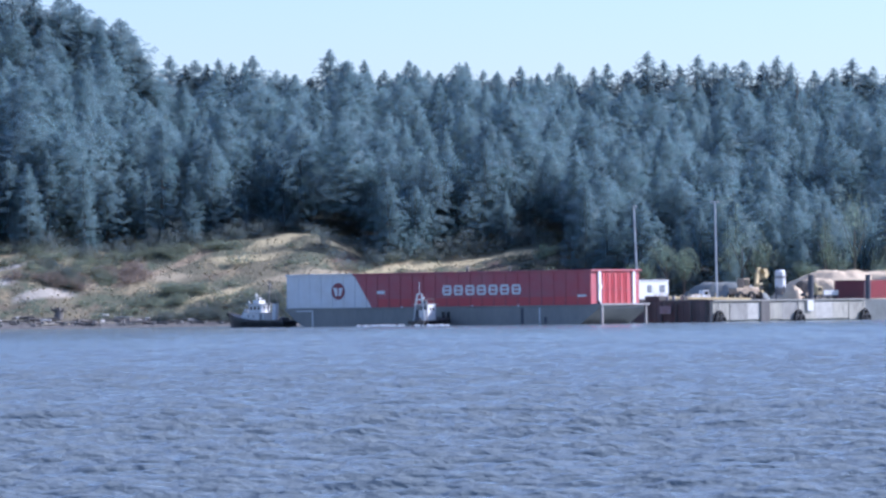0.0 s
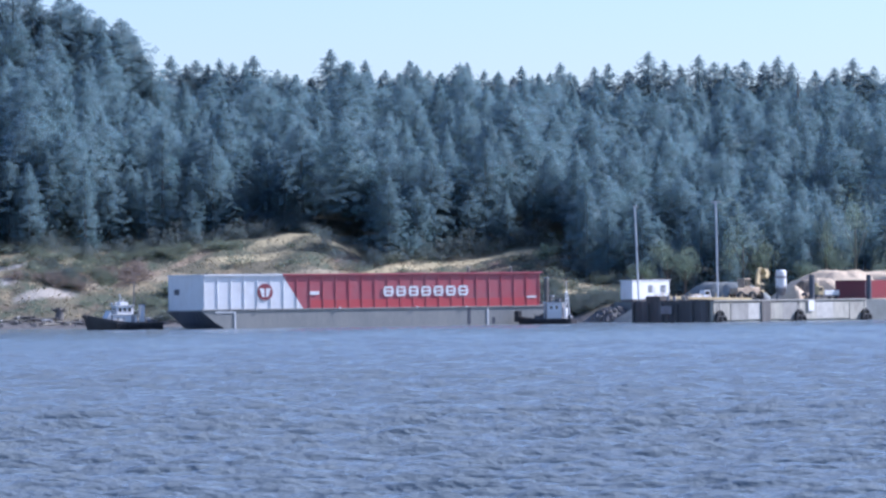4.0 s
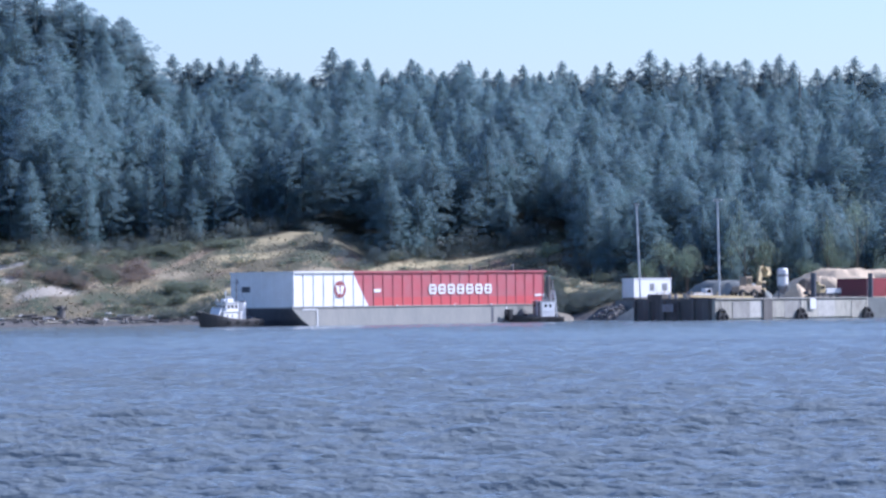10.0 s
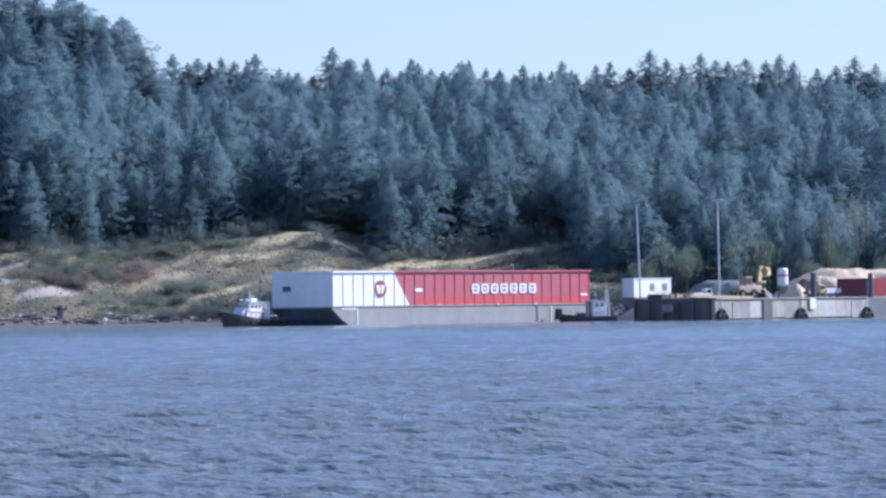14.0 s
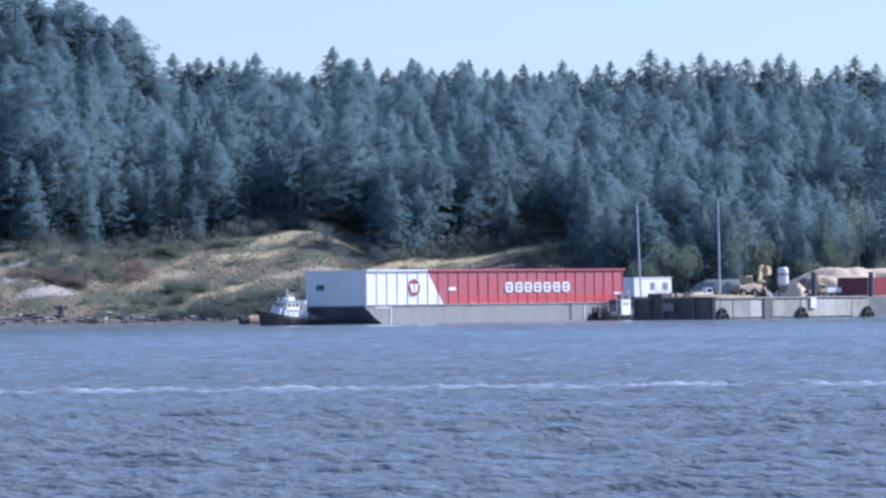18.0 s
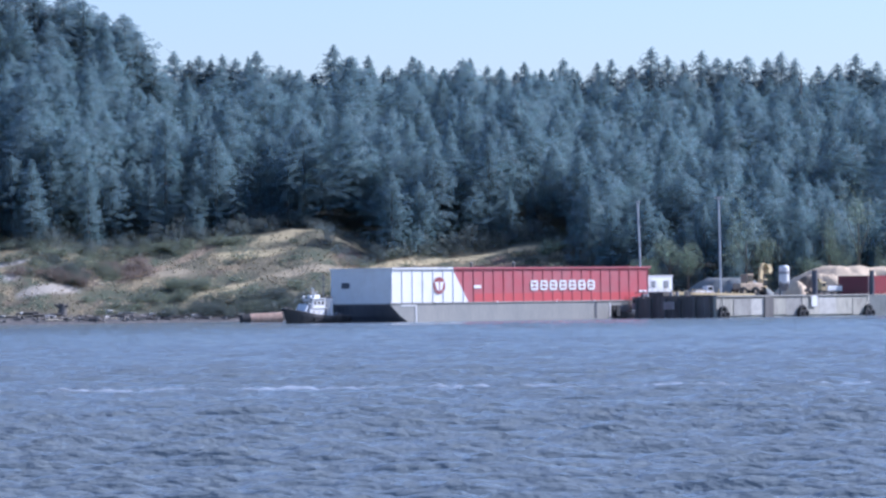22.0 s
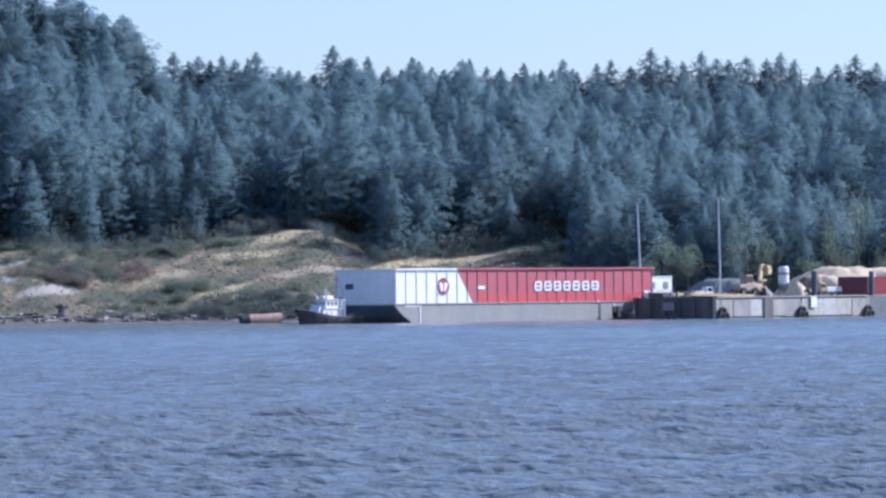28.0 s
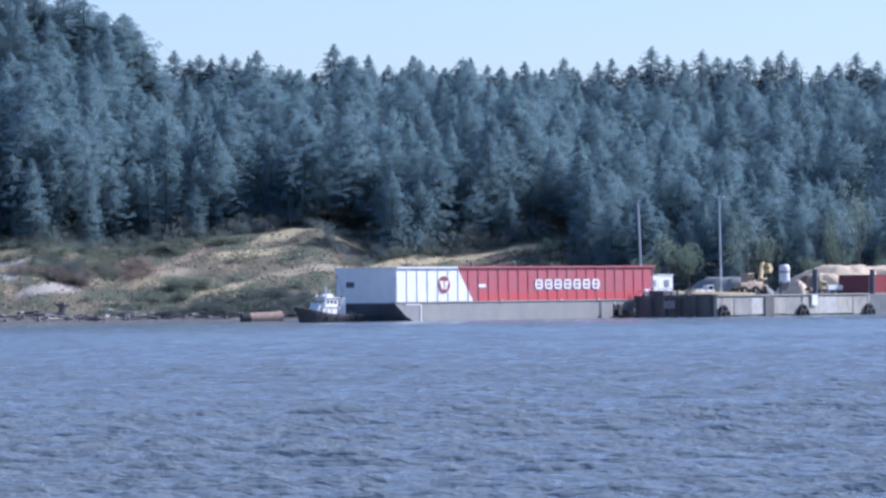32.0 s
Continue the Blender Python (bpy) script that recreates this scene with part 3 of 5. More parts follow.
        for x in (-HALF + 6.5, HALF - 12.0):
            yd = sorted((s * (BEAM + 0.10), s * (BEAM + 0.22)))
            part("draft_mark", boxes((x, x + 0.26, *yd, -0.3, 3.2)), "white_paint", b, "pale vertical draught strip")
        part("draft_mark", boxes((-HALF + 2.4, -HALF + 6.4, *sorted((s * (BEAM + 0.10), s * (BEAM + 0.21))), 2.95, 3.2)), "white_paint", b)
        for x in (-25, -8, 9, 20):
            part("rail_lamp", boxes((x, x + 0.35, *sorted((s * (BEAM + 0.3), s * (BEAM + 0.5))), DECK, DECK + 0.3), bevel=0.03), "white_paint", b)
        for x, z1 in ((20.5, 3.2), (26.0, 1.4)):
            part("hull_stain", boxes((x, x + 0.7, *sorted((s * (BEAM + 0.1), s * (BEAM + 0.13))), 0.1, z1)), "dark_plate", b)
    # bow end, plain white
    part("end_wall", boxes((-HALF - 0.002, -HALF + 0.2, -BEAM + 0.21, BEAM - 0.21, zb, zt)), "white_paint", b, "plain white bow end wall")
    for y in (-5.6, -2.8, 0, 2.8, 5.6):
        part("end_seam", boxes((-HALF - 0.03, -HALF - 0.004, y - 0.05, y + 0.05, zb, zt - 0.3)), "white_paint", b)
    part("top_rail", boxes((-HALF - 0.25, -HALF + 0.22, -BEAM + 0.26, BEAM - 0.26, zt - 0.28, zt + 0.05), bevel=0.03), "white_paint", b)
    part("name_plate", boxes((-HALF - 0.12, -HALF - 0.03, 3.1, 5.3, zb + 3.0, zb + 4.1), bevel=0.02), "dark_plate", b, "small dark plate on the bow wall")
    # stern end, red doors between white posts
    part("end_wall", boxes((HALF - 0.2, HALF + 0.002, -BEAM + 0.21, BEAM - 0.21, zb, zt)), "red_paint", b, "red stern end wall with tall doors")
    for y in (-5.7, 6.2):
        part("door_post", boxes((HALF + 0.01, HALF + 0.35, y - 0.45, y + 0.45, DECK + 0.36, zt - 0.1), bevel=0.04), "white_paint", b, "white painted post")
    for i, y in enumerate((-4.6, -2.6, -0.5, 1.6, 3.7)):
        door = part("stern_door", boxes((HALF + 0.01, HALF + 0.14, y - 0.7, y + 1.0, DECK + 0.4, zt - 0.5), bevel=0.03), "bright_red", b)
        part("door_rib", boxes((HALF + 0.145, HALF + 0.3, y - 0.1, y + 0.12, DECK + 0.5, zt - 0.7)), "red_paint", door)
        part("door_rib", boxes((HALF + 0.145, HALF + 0.26, y - 0.6, y + 0.9, DECK + 2.8 + 0.3 * (i % 2), DECK + 3.05 + 0.3 * (i % 2))), "red_paint", door)
    part("top_rail", boxes((HALF - 0.1, HALF + 0.45, -BEAM + 0.26, BEAM - 0.26, zt - 0.26, zt + 0.05), bevel=0.03), "red_paint", b)
    part("name_plate", boxes((HALF + 0.36, HALF + 0.42, -5.9, -5.0, zb + 3.2, zb + 4.0)), "white_paint", b)
    for y in (-7.6, 7.6):
        part("stern_post", boxes((38.72, 39.1, y - 0.25, y + 0.25, -0.3, DECK)), "deck_grey", b)
    for x in (-36.0, 38.0):
        for y in (-7.2, 7.2):
            part("bollard", rods(((x, y, DECK + 0.0), (x, y, DECK + 0.9), 0.22)), "black_hull", b)
    return b


# ---- tugs ---------------------------------------------------------------
def hull_shape(length, beam, bow_z, mid_z, stern_z, keel):
    """A lofted hull, bow towards +x."""
    bm = bmesh.new()
    n, rows = 15, []
    for i in range(n):
        s = i / (n - 1)
        x = -length / 2 + length * s
        w = beam / 2 * (0.86 + 0.14 * min(s / 0.3, 1)) * (1 - max(0, (s - 0.55) / 0.45) ** 2.3)
        w = max(w, 0.03)
        z = mid_z + (stern_z - mid_z) * max(0, 1 - s / 0.35) ** 2 + (bow_z - mid_z) * max(0, (s - 0.35) / 0.65) ** 1.8
        rake = 0.9 * max(0, (s - 0.7) / 0.3) ** 2
        ring_ = []
        for f, k in ((1.0, 1.0), (1.02, 0.75), (0.97, 0.4), (0.88, 0.0), (0.5, -1.0)):
            zz = keel if k < 0 else (-0.2 + (z + 0.2) * k)
            ring_.append((x - rake * (1 - max(k, 0)), w * f, zz))
        pts = ring_ + [(p[0], -p[1], p[2]) for p in ring_[::-1]]
        rows.append([bm.verts.new(p) for p in pts])
    for a, b in zip(rows, rows[1:]):
        for j in range(len(a) - 1):
            bm.faces.new((a[j], a[j + 1], b[j + 1], b[j]))
    bm.faces.new(rows[0])
    # sunk deck a little under the rail
    for a, b in zip(rows, rows[1:]):
        bm.faces.new((a[0], b[0], b[-1], a[-1]))
    return bm


def windows(parent, wall, along, n, lo, hi, z0, z1, gap=0.18):
    """A row of dark panes on a cabin wall; wall: ('x' or 'y', place, outward sign)."""
    axis, at, s = wall
    w = (hi - lo) / n
    for i in range(n):
        a, b = lo + i * w + gap / 2, lo + (i + 1) * w - gap / 2
        t = sorted((at + s * 0.004, at + s * 0.04))
        d = (*t, a, b, z0, z1) if axis == "x" else (a, b, *t, z0, z1)
        part("window", boxes(d, bevel=0.015), "glass_dark", parent, "dark cabin window")


def build_tug():
    """The larger tug: black hull with high bow, white deckhouse and wheelhouse, tall dark mast."""
    t = thing("tugboat", pose(-22.7, 879.8, 0, 0, 0, 225.2), "harbour tug with a black hull and white wheelhouse beside the barge", "tugboat")
    part("hull", hull_shape(16.0, 5.2, 3.0, 1.3, 1.15, -1.0), "black_hull", t, "black hull with a high flared bow")
    bm = bmesh.new()
    for s in (-1, 1):
        def edge(f):
            w = 2.63 * (1 - max(0, (f - 0.55) / 0.45) ** 2.3) * (0.86 + 0.14 * min(f / 0.3, 1))
            return (-7.9 + 15.8 * f, s * w, 1.3 + max(0, (f - 0.35) / 0.65) ** 1.8 * 1.7)
        for i in range(10):
            rod(bm, edge(i / 10), edge((i + 1) / 10), 0.1, n=6)
    part("rub_rail", bm, "grey_timber", t, "weathered grey rail along the hull")
    house = part("deckhouse", boxes((-2.7, 2.4, -1.6, 1.6, 1.1, 2.75), bevel=0.1), "white_paint", t, "white deckhouse")
    for s in (-1, 1):
        windows(house, ("y", s * 1.6, s), "x", 2, -0.6, 2.0, 1.9, 2.25, 1.0)
        part("cabin_door", boxes((-2.2, -1.5, *sorted((s * 1.602, s * 1.65)), 1.2, 2.7)), "deck_grey", house)
    part("house_roof", boxes((-2.9, 2.6, -1.8, 1.8, 2.75, 2.86), bevel=0.03), "white_paint", house)
    wheel = part("wheelhouse", boxes((-2.0, 1.5, -1.45, 1.45, 2.87, 4.55), bevel=0.15), "white_paint", t, "white wheelhouse with a band of windows")
    for s in (-1, 1):
        windows(wheel, ("y", s * 1.45, s), "x", 3, -1.7, 1.3, 3.45, 4.15, 0.35)
    windows(wheel, ("x", 1.5, 1), "y", 3, -1.3, 1.3, 3.45, 4.15, 0.3)
    windows(wheel, ("x", -2.0, -1), "y", 2, -1.1, 1.1, 3.45, 4.15, 0.5)
    part("wheelhouse_roof", boxes((-2.25, 1.85, -1.7, 1.7, 4.55, 4.68), bevel=0.04), "white_paint", wheel)
    part("flying_bridge", boxes((-1.0, 0.6, -1.0, 1.0, 4.69, 5.35), bevel=0.08), "white_paint", t, "low white screen on the wheelhouse roof")
    part("radar", boxes((-0.6, -0.4, -0.75, 0.75, 5.75, 5.9)), "white_paint", t)
    part("radar_post", rods(((-0.5, 0, 5.35), (-0.5, 0, 5.76), 0.1)), "white_paint", t)
    part("light_mast", rods(((0.3, 0.2, 5.35), (0.3, 0.2, 6.9), 0.1), ((0.3, -0.4, 6.4), (0.3, 0.8, 6.4), 0.06)), "white_paint", t)
    for y in (0.95, -0.95):
        part("searchlight", rods(((1.4, y, 5.05), (1.7, y, 5.05), 0.2)), "galvanised", t)
        part("searchlight_post", rods(((1.5, y, 4.68), (1.5, y, 4.95), 0.06)), "galvanised", t)
    part("mast", rods(((-2.62, 0, 2.86), (-2.85, 0, 9.4), 0.16, 0.1), ((-2.8, -0.7, 8.4), (-2.8, 0.7, 8.4), 0.08), ((-2.75, -0.5, 7.0), (-2.75, 0.5, 7.0), 0.07)), "mast_steel", t, "tall dark mast")
    part("mast_stay", rods(((-2.85, 0, 9.4), (-6.4, 0, 1.8), 0.035), ((-2.85, 0, 9.4), (7.2, 0, 2.7), 0.03)), "mast_steel", t)
    funnel = part("funnel", boxes((-4.8, -3.95, -0.6, 0.6, 1.0, 4.7), bevel=0.12), "white_paint", t, "white exhaust casing")
    part("funnel_cap", boxes((-4.85, -3.9, -0.65, 0.65, 4.7, 4.95), bevel=0.05), "dark_plate", funnel)
    part("tow_winch", rods(((-6.2, -0.8, 1.5), (-6.2, 0.8, 1.5), 0.4)), "mast_steel", t)
    part("tow_bitt", rods(((-7.2, -0.5, 1.0), (-7.2, -0.5, 1.9), 0.15), ((-7.2, 0.5, 1.0), (-7.2, 0.5, 1.9), 0.15), ((-7.2, -0.8, 1.65), (-7.2, 0.8, 1.65), 0.1)), "mast_steel", t)
    for x in (-5.8, -3.2, -0.6, 1.8):
        for s in (-1, 1):
            bm = bmesh.new()
            ring(bm, (x, s * 2.66, 0.75), "y", 0.33, 0.15, 12, 5)
            part("tyre_fender", bm, "rubber", t)
    part("bow_fender", rods(((7.4, -0.6, 2.5), (7.85, 0, 2.55), 0.35), ((7.85, 0, 2.55), (7.4, 0.6, 2.5), 0.35)), "rubber", t)
    part("canvas_screen", profile([(2.62, 1.5), (3.7, 1.7), (2.62, 3.6)], -1.3, 1.3), "white_paint", t, "pale screen before the wheelhouse")
    for x in (-2.8, 1.6):
        for s in (-1, 1):
            part("stanchion", rods(((x, s * 1.7, 2.86), (x, s * 1.7, 3.75), 0.035), ((x, s * 1.7, 3.7), (x + 0.9, s * 1.7, 3.7), 0.03)), "white_paint", t)
    return t


def build_small_tug():
    """The small workboat tug: low black hull, narrow tall cabin, light frame mast."""
    t = thing("small_tugboat", pose(44.6, 930.0, 0, 0, 0, 225.2), "small black-hulled yarding tug with a narrow pale cabin", "tugboat")
    part("hull", hull_shape(12.6, 4.0, 1.6, 0.95, 0.9, -0.8), "black_hull", t, "low black hull", place=pose(0.8, 0, 0))
    cabin = part("cabin", boxes((-3.5, 0.1, -1.45, 1.45, 0.9, 4.1), bevel=0.1), "deck_grey", t, "narrow pale grey cabin")
    part("aft_panel", boxes((-3.58, -3.504, -1.35, 0.3, 1.0, 3.0), bevel=0.02), "white_paint", cabin, "white aft panel")
    for s in (-1, 1):
        windows(cabin, ("y", s * 1.5, s), "x", 2, -2.9, -0.7, 2.9, 3.5, 0.6)
        part("side_panel", boxes((-3.4, -0.3, *sorted((s * 1.454, s * 1.5)), 1.0, 4.0), bevel=0.02), "white_paint", cabin, "white painted cabin side")
        part("handrail", rods(((-3.1, s * 1.56, 2.1), (-0.6, s * 1.56, 2.1), 0.04)), "galvanised", cabin)
    windows(cabin, ("x", 0.1, 1), "y", 3, -1.3, 1.3, 3.0, 3.7, 0.25)
    windows(cabin, ("x", -3.5, -1), "y", 1, -1.3, 0.1, 3.1, 3.7, 0.25)
    part("cabin_door", boxes((-3.56, -3.504, 0.45, 1.2, 1.1, 3.1)), "dark_plate", cabin)
    part("cabin_roof", boxes((-3.75, 0.35, -1.6, 1.6, 4.1, 4.22), bevel=0.03), "white_paint", cabin)
    part("mast", rods(((-4.1, -1.2, 0.9), (-3.9, -0.5, 6.2), 0.14), ((-4.1, 1.2, 0.9), (-3.9, 0.5, 6.2), 0.14), ((-3.95, -0.9, 5.0), (-3.95, 0.9, 5.0), 0.1), ((-3.9, -0.6, 6.15), (-3.9, 0.6, 6.15), 0.1), ((-3.9, 0, 6.1), (-3.9, 0, 8.4), 0.07)), "galvanised", t, "grey frame mast")
    for x in (-3.4, -0.9):
        for y in (-1.4, 1.4):
            part("rail_post", rods(((x, y, 4.22), (x, y, 5.2), 0.05)), "mast_steel", t)
    part("roof_rail", rods(((-3.4, -1.4, 5.15), (-0.9, -1.4, 5.15), 0.05), ((-0.9, -1.4, 5.15), (-0.9, 1.4, 5.15), 0.05), ((-0.9, 1.4, 5.15), (-3.4, 1.4, 5.15), 0.05)), "mast_steel", t)
    part("roof_box", boxes((-2.6, -1.5, -0.5, 0.5, 4.23, 4.9), bevel=0.06), "dark_plate", t)
    part("spotlight", rods(((-1.4, 0.6, 5.4), (-1.1, 0.6, 5.4), 0.2)), "galvanised", t)
    part("spotlight_post", rods(((-1.25, 0.6, 4.22), (-1.25, 0.6, 5.3), 0.06)), "galvanised", t)
    part("exhaust", rods(((0.5, 0.9, 0.9), (0.5, 0.9, 4.4), 0.16)), "galvanised", t)
    for s in (-1, 1):
        part("push_knee", boxes((6.0, 7.0, s * 0.6 - 0.2, s * 0.6 + 0.2, 0.4, 2.6), bevel=0.05), "rubber", t)
    part("fore_rail", rods(((0.5, -1.6, 0.9), (0.5, -1.6, 1.8), 0.06), ((3.5, -1.4, 1.1), (3.5, -1.4, 2.0), 0.06), ((0.5, -1.6, 1.75), (3.5, -1.4, 1.95), 0.05)), "mast_steel", t)
    part("engine_hatch", boxes((0.8, 2.6, -0.8, 0.8, 0.9, 1.6), bevel=0.08), "dark_plate", t)
    part("winch", rods(((-4.6, -0.6, 1.2), (-4.6, 0.6, 1.2), 0.4)), "mast_steel", t)
    for x in (-4.2, -2, 0.2, 2.2):
        for s in (-1, 1):
            bm = bmesh.new()
            ring(bm, (x, s * 2.0, 0.6), "y", 0.28, 0.14, 12, 5)
            part("tyre_fender", bm, "rubber", t)
    return t


# ---- dock and yard ------------------------------------------------------
CORNER, TIP, EAST = Vector((53.0, 896)), Vector((38.6, 915.2)), Vector((85.7, 925))


def along(a, b, f, out=0.0):
    """A plan point between a and b, moved out to the water side."""
    d = (b - a).normalized()
    p = a + (b - a) * f
    n = Vector((d.y, -d.x))
    return p + n * out


def build_dock():
    yard = slab([tuple(CORNER), tuple(EAST), (97, 935), (200, 950), (200, 1016), (56, 1014), (37.5, 985), (37.8, 972), (45, 962), (57, 957), (59.5, 935)], -1.2, 4.1)
    tagged(part("yard", yard, "grey_gravel"), "grey gravel yard behind the concrete quay wall", "yard", kind="structure")
    # quay wall in concrete bays
    q = tagged(part("quay_wall", slab([tuple(along(CORNER, EAST, 0, 0.02)), tuple(along(CORNER, EAST, 1, 0.02)), tuple(along(CORNER, EAST, 1, 0.5)), tuple(along(CORNER, EAST, 0, 0.5))], -1.5, 3.95), "concrete"),
               "stained concrete quay wall with tyre fenders", "quay", kind="structure")
    d = (EAST - CORNER).normalized()
    face = Matrix(((d.x, -d.y, 0, CORNER.x), (d.y, d.x, 0, CORNER.y), (0, 0, 1, 0), (0, 0, 0, 1)))
    total = (EAST - CORNER).length
    rnd = random.Random(3)
    x = 0.1
    for i in range(9):
        w = total / 9
        mat = "pale_concrete" if i in (2, 6) else "stained_concrete" if i in (1, 4) else "concrete"
        part("panel", boxes((x, x + w - 0.005, -0.75 - rnd.uniform(0, 0.02), -0.5, 0.1 + rnd.uniform(0, 0.3), 3.6 + rnd.uniform(0, 0.3)), bevel=0.015), mat, q, place=face)
        if i in (0, 4, 7):
            part("pilaster", boxes((x + w - 0.16, x + w - 0.06, -0.83, -0.78, 0.2, 3.5), bevel=0.04), "dark_timber" if i == 0 else "stained_concrete", q, place=face)
        x += w
    part("coping", boxes((0, total, -1.0, 0.6, 3.95, 4.25), bevel=0.05), "stained_concrete", q, place=face)
    # no hollow is cut: a dark slab carries the shade of one
    part("recess", boxes((13.4, 15.9, -1.02, -0.79, -0.4, 3.9)), "dark_timber", q, "raised dark slab for the shade of a niche in the quay wall", place=face)
    part("sign_board", boxes((26.6, 28.3, -1.1, -1.0, 1.9, 4.0), bevel=0.02), "white_paint", q, "blank white sign board", place=face)
    for u in (1.6, 24.0, 43.2):
        tb = thing("tyre_fender", face @ pose(u, -1.15, 0.75), "large black tyre fender hung on the quay wall", "fender", "tyre fenders on the quay")
        for k, (dx, dz, r) in enumerate(((0, 0.35, 0.85), (-0.55, -0.4, 0.6), (0.6, -0.35, 0.65))):
            bm = bmesh.new()
            ring(bm, (dx, -0.1 * k, dz), "y", r, 0.34, 18, 7)
            part("tyre", bm, "rubber", tb)
        part("chain", rods(((0, 0.1, 1.1), (0, 0.3, 3.2), 0.06)), "mast_steel", tb)
    # timber pier head
    dp = (TIP - CORNER).normalized()
    pier = thing("timber_pier", Matrix(((dp.x, dp.y, 0, CORNER.x), (dp.y, -dp.x, 0, CORNER.y), (0, 0, 1, 0), (0, 0, 0, 1))), "dark timber-faced pier head with a plank deck", "pier")
    ln = (TIP - CORNER).length
    part("core", boxes((0.02, ln, 0.3, 3.6, -1.2, 3.9)), "dark_timber", pier)
    k = 34
    w = ln / k
    for i in range(k):
        o = rnd.uniform(0, 0.08)
        part("plank", boxes((0.02 + i * w, 0.02 + (i + 1) * w - 0.05, -0.12 - o, 0.28, -0.9, 4.0 + rnd.uniform(-0.15, 0.1))), "dark_timber", pier)
    for i in range(6):
        xx = 0.6 + i * (ln - 1.2) / 5
        part("pile", rods(((xx, -0.45, -1.2), (xx, -0.45, 3.6 + rnd.uniform(-0.2, 0.5)), 0.24)), "dark_timber", pier)
    part("deck_edge", boxes((0, ln + 0.1, -0.3, 3.8, 4.02, 4.25), bevel=0.04), "dark_timber", pier)
    part("name_board", boxes((11.0, 14.4, -0.78, -0.7, 1.6, 3.2), bevel=0.02), "deck_grey", pier, "blank blue-grey board on the planks")
    part("deck_box", boxes((16.0, 20.5, 0.4, 3.2, 4.26, 5.2), bevel=0.1), "grey_timber", pier, "weathered timber bin on the deck")
    # drums and crates on the pier deck
    for u, v, r, h, mat in ((14.6, 1.4, 0.3, 0.9, "deck_grey"), (13.7, 2.2, 0.3, 0.9, "galvanised"), (12.4, 1.2, 0.3, 0.9, "deck_grey")):
        drum = thing("oil_drum", pier.matrix_basis @ pose(u, v, 4.252), "pale grey steel drum standing on the pier deck", "drum", "drums on the pier")
        part("barrel", rods(((0, 0, 0), (0, 0, h), r), n=16), mat, drum)
        for z in (0.3, 0.6):
            bm = bmesh.new()
            ring(bm, (0, 0, z), "z", r, 0.02, 16, 5)
            part("bead", bm, mat, drum)
        part("lid", rods(((0, 0, h), (0, 0, h + 0.03), r * 0.93), n=16), "mast_steel", drum)
    for u, v, w, h in ((9.6, 1.6, 1.3, 0.8), (11.0, 2.4, 0.9, 1.1)):
        crate = thing("crate", pier.matrix_basis @ pose(u, v, 4.252, 0, 0, 8), "weathered slatted timber crate on the pier deck", "crate", "crates on the pier")
        part("box", boxes((0.03, w - 0.03, 0.03, 0.77, 0, h - 0.03)), "grey_timber", crate)
        for k in range(4):
            part("slat", boxes((0, w, -0.002, 0.028, k * h / 4 + 0.02, (k + 1) * h / 4 - 0.04)), "pale_timber", crate)
            part("slat", boxes((0, w, 0.772, 0.802, k * h / 4 + 0.02, (k + 1) * h / 4 - 0.04)), "pale_timber", crate)
    # yellow gangway from the pier head to the yard
    br = thing("gangway", pose(43.6, 910.2, 4.25, 0, 0, 41), "long pale yellow gangway beam from pier to yard", "gangway")
    part("beam", profile([(0, 0.45), (26, -0.12), (26, 0.36), (0, 0.95)], -0.2, 0.2), "yellow_paint", br, "weathered pale yellow beam")
    part("walkway", profile([(0, 0.3), (26, -0.2), (26, -0.05), (0, 0.45)], 0.22, 1.6), "grey_timber", br)
    part("foot", boxes((0.1, 0.7, -0.2, 1.6, 0.0, 0.4), bevel=0.03), "dark_timber", br)
    for i in range(14):
        f = (i + 0.4) / 14
        z = 0.95 - 0.59 * f
        part("post", boxes((26 * f - 0.07, 26 * f + 0.07, 1.5, 1.64, z - 0.5, z + 0.45 + 0.35 * (i % 4 == 1))), "yellow_paint", br)
    for name, x, y, z, h, r in (("quay_post", 74.7, 917.8, 4.1, 4.9, 0.55), ("quay_post", 87.3, 929.6, 4.1, 4.8, 0.5)):
        p = thing(name, pose(x, y, z), "thick dark steel mooring post on the quay", "post", "mooring posts on the quay")
        part("shaft", rods(((0, 0, 0), (0, 0, h), r), n=12), "dark_plate", p)
        part("cap", rods(((0, 0, h), (0, 0, h + 0.15), r * 1.1), n=12), "mast_steel", p)
        # paler strip up the sunward side, standing for sunlight on the post
        part("light_strip", boxes((r * 0.9, r * 1.05, -0.15, 0.15, 0.2, h - 0.2)), "deck_grey", p)


def build_lamp(x, y, z, top, lean, arms):
    p = thing("lamp_post", pose(x, y, z), "tall slender galvanised yard lamp post", "lamp post", "yard lamp posts")
    h = top - z
    part("base", boxes((-0.4, 0.4, -0.4, 0.4, 0, 0.5), bevel=0.05), "concrete", p)
    part("pole", rods(((0, 0, 0.5), (lean, 0, h), 0.2, 0.14), n=12), "galvanised", p)
    for dx in arms:
        hd = part("lamp_head", boxes((lean + dx - 0.45, lean + dx + 0.45, -0.35, 0.35, h - 0.05, h + 0.3), bevel=0.08), "galvanised", p, "grey floodlight head")
        part("lens", boxes((lean + dx - 0.3, lean + dx + 0.3, -0.37, -0.352, h + 0.0, h + 0.22)), "glass_dark", hd)
    if len(arms) > 1:
        part("arm", boxes((lean + arms[0], lean + arms[-1], -0.08, 0.08, h - 0.16, h - 0.06)), "galvanised", p)


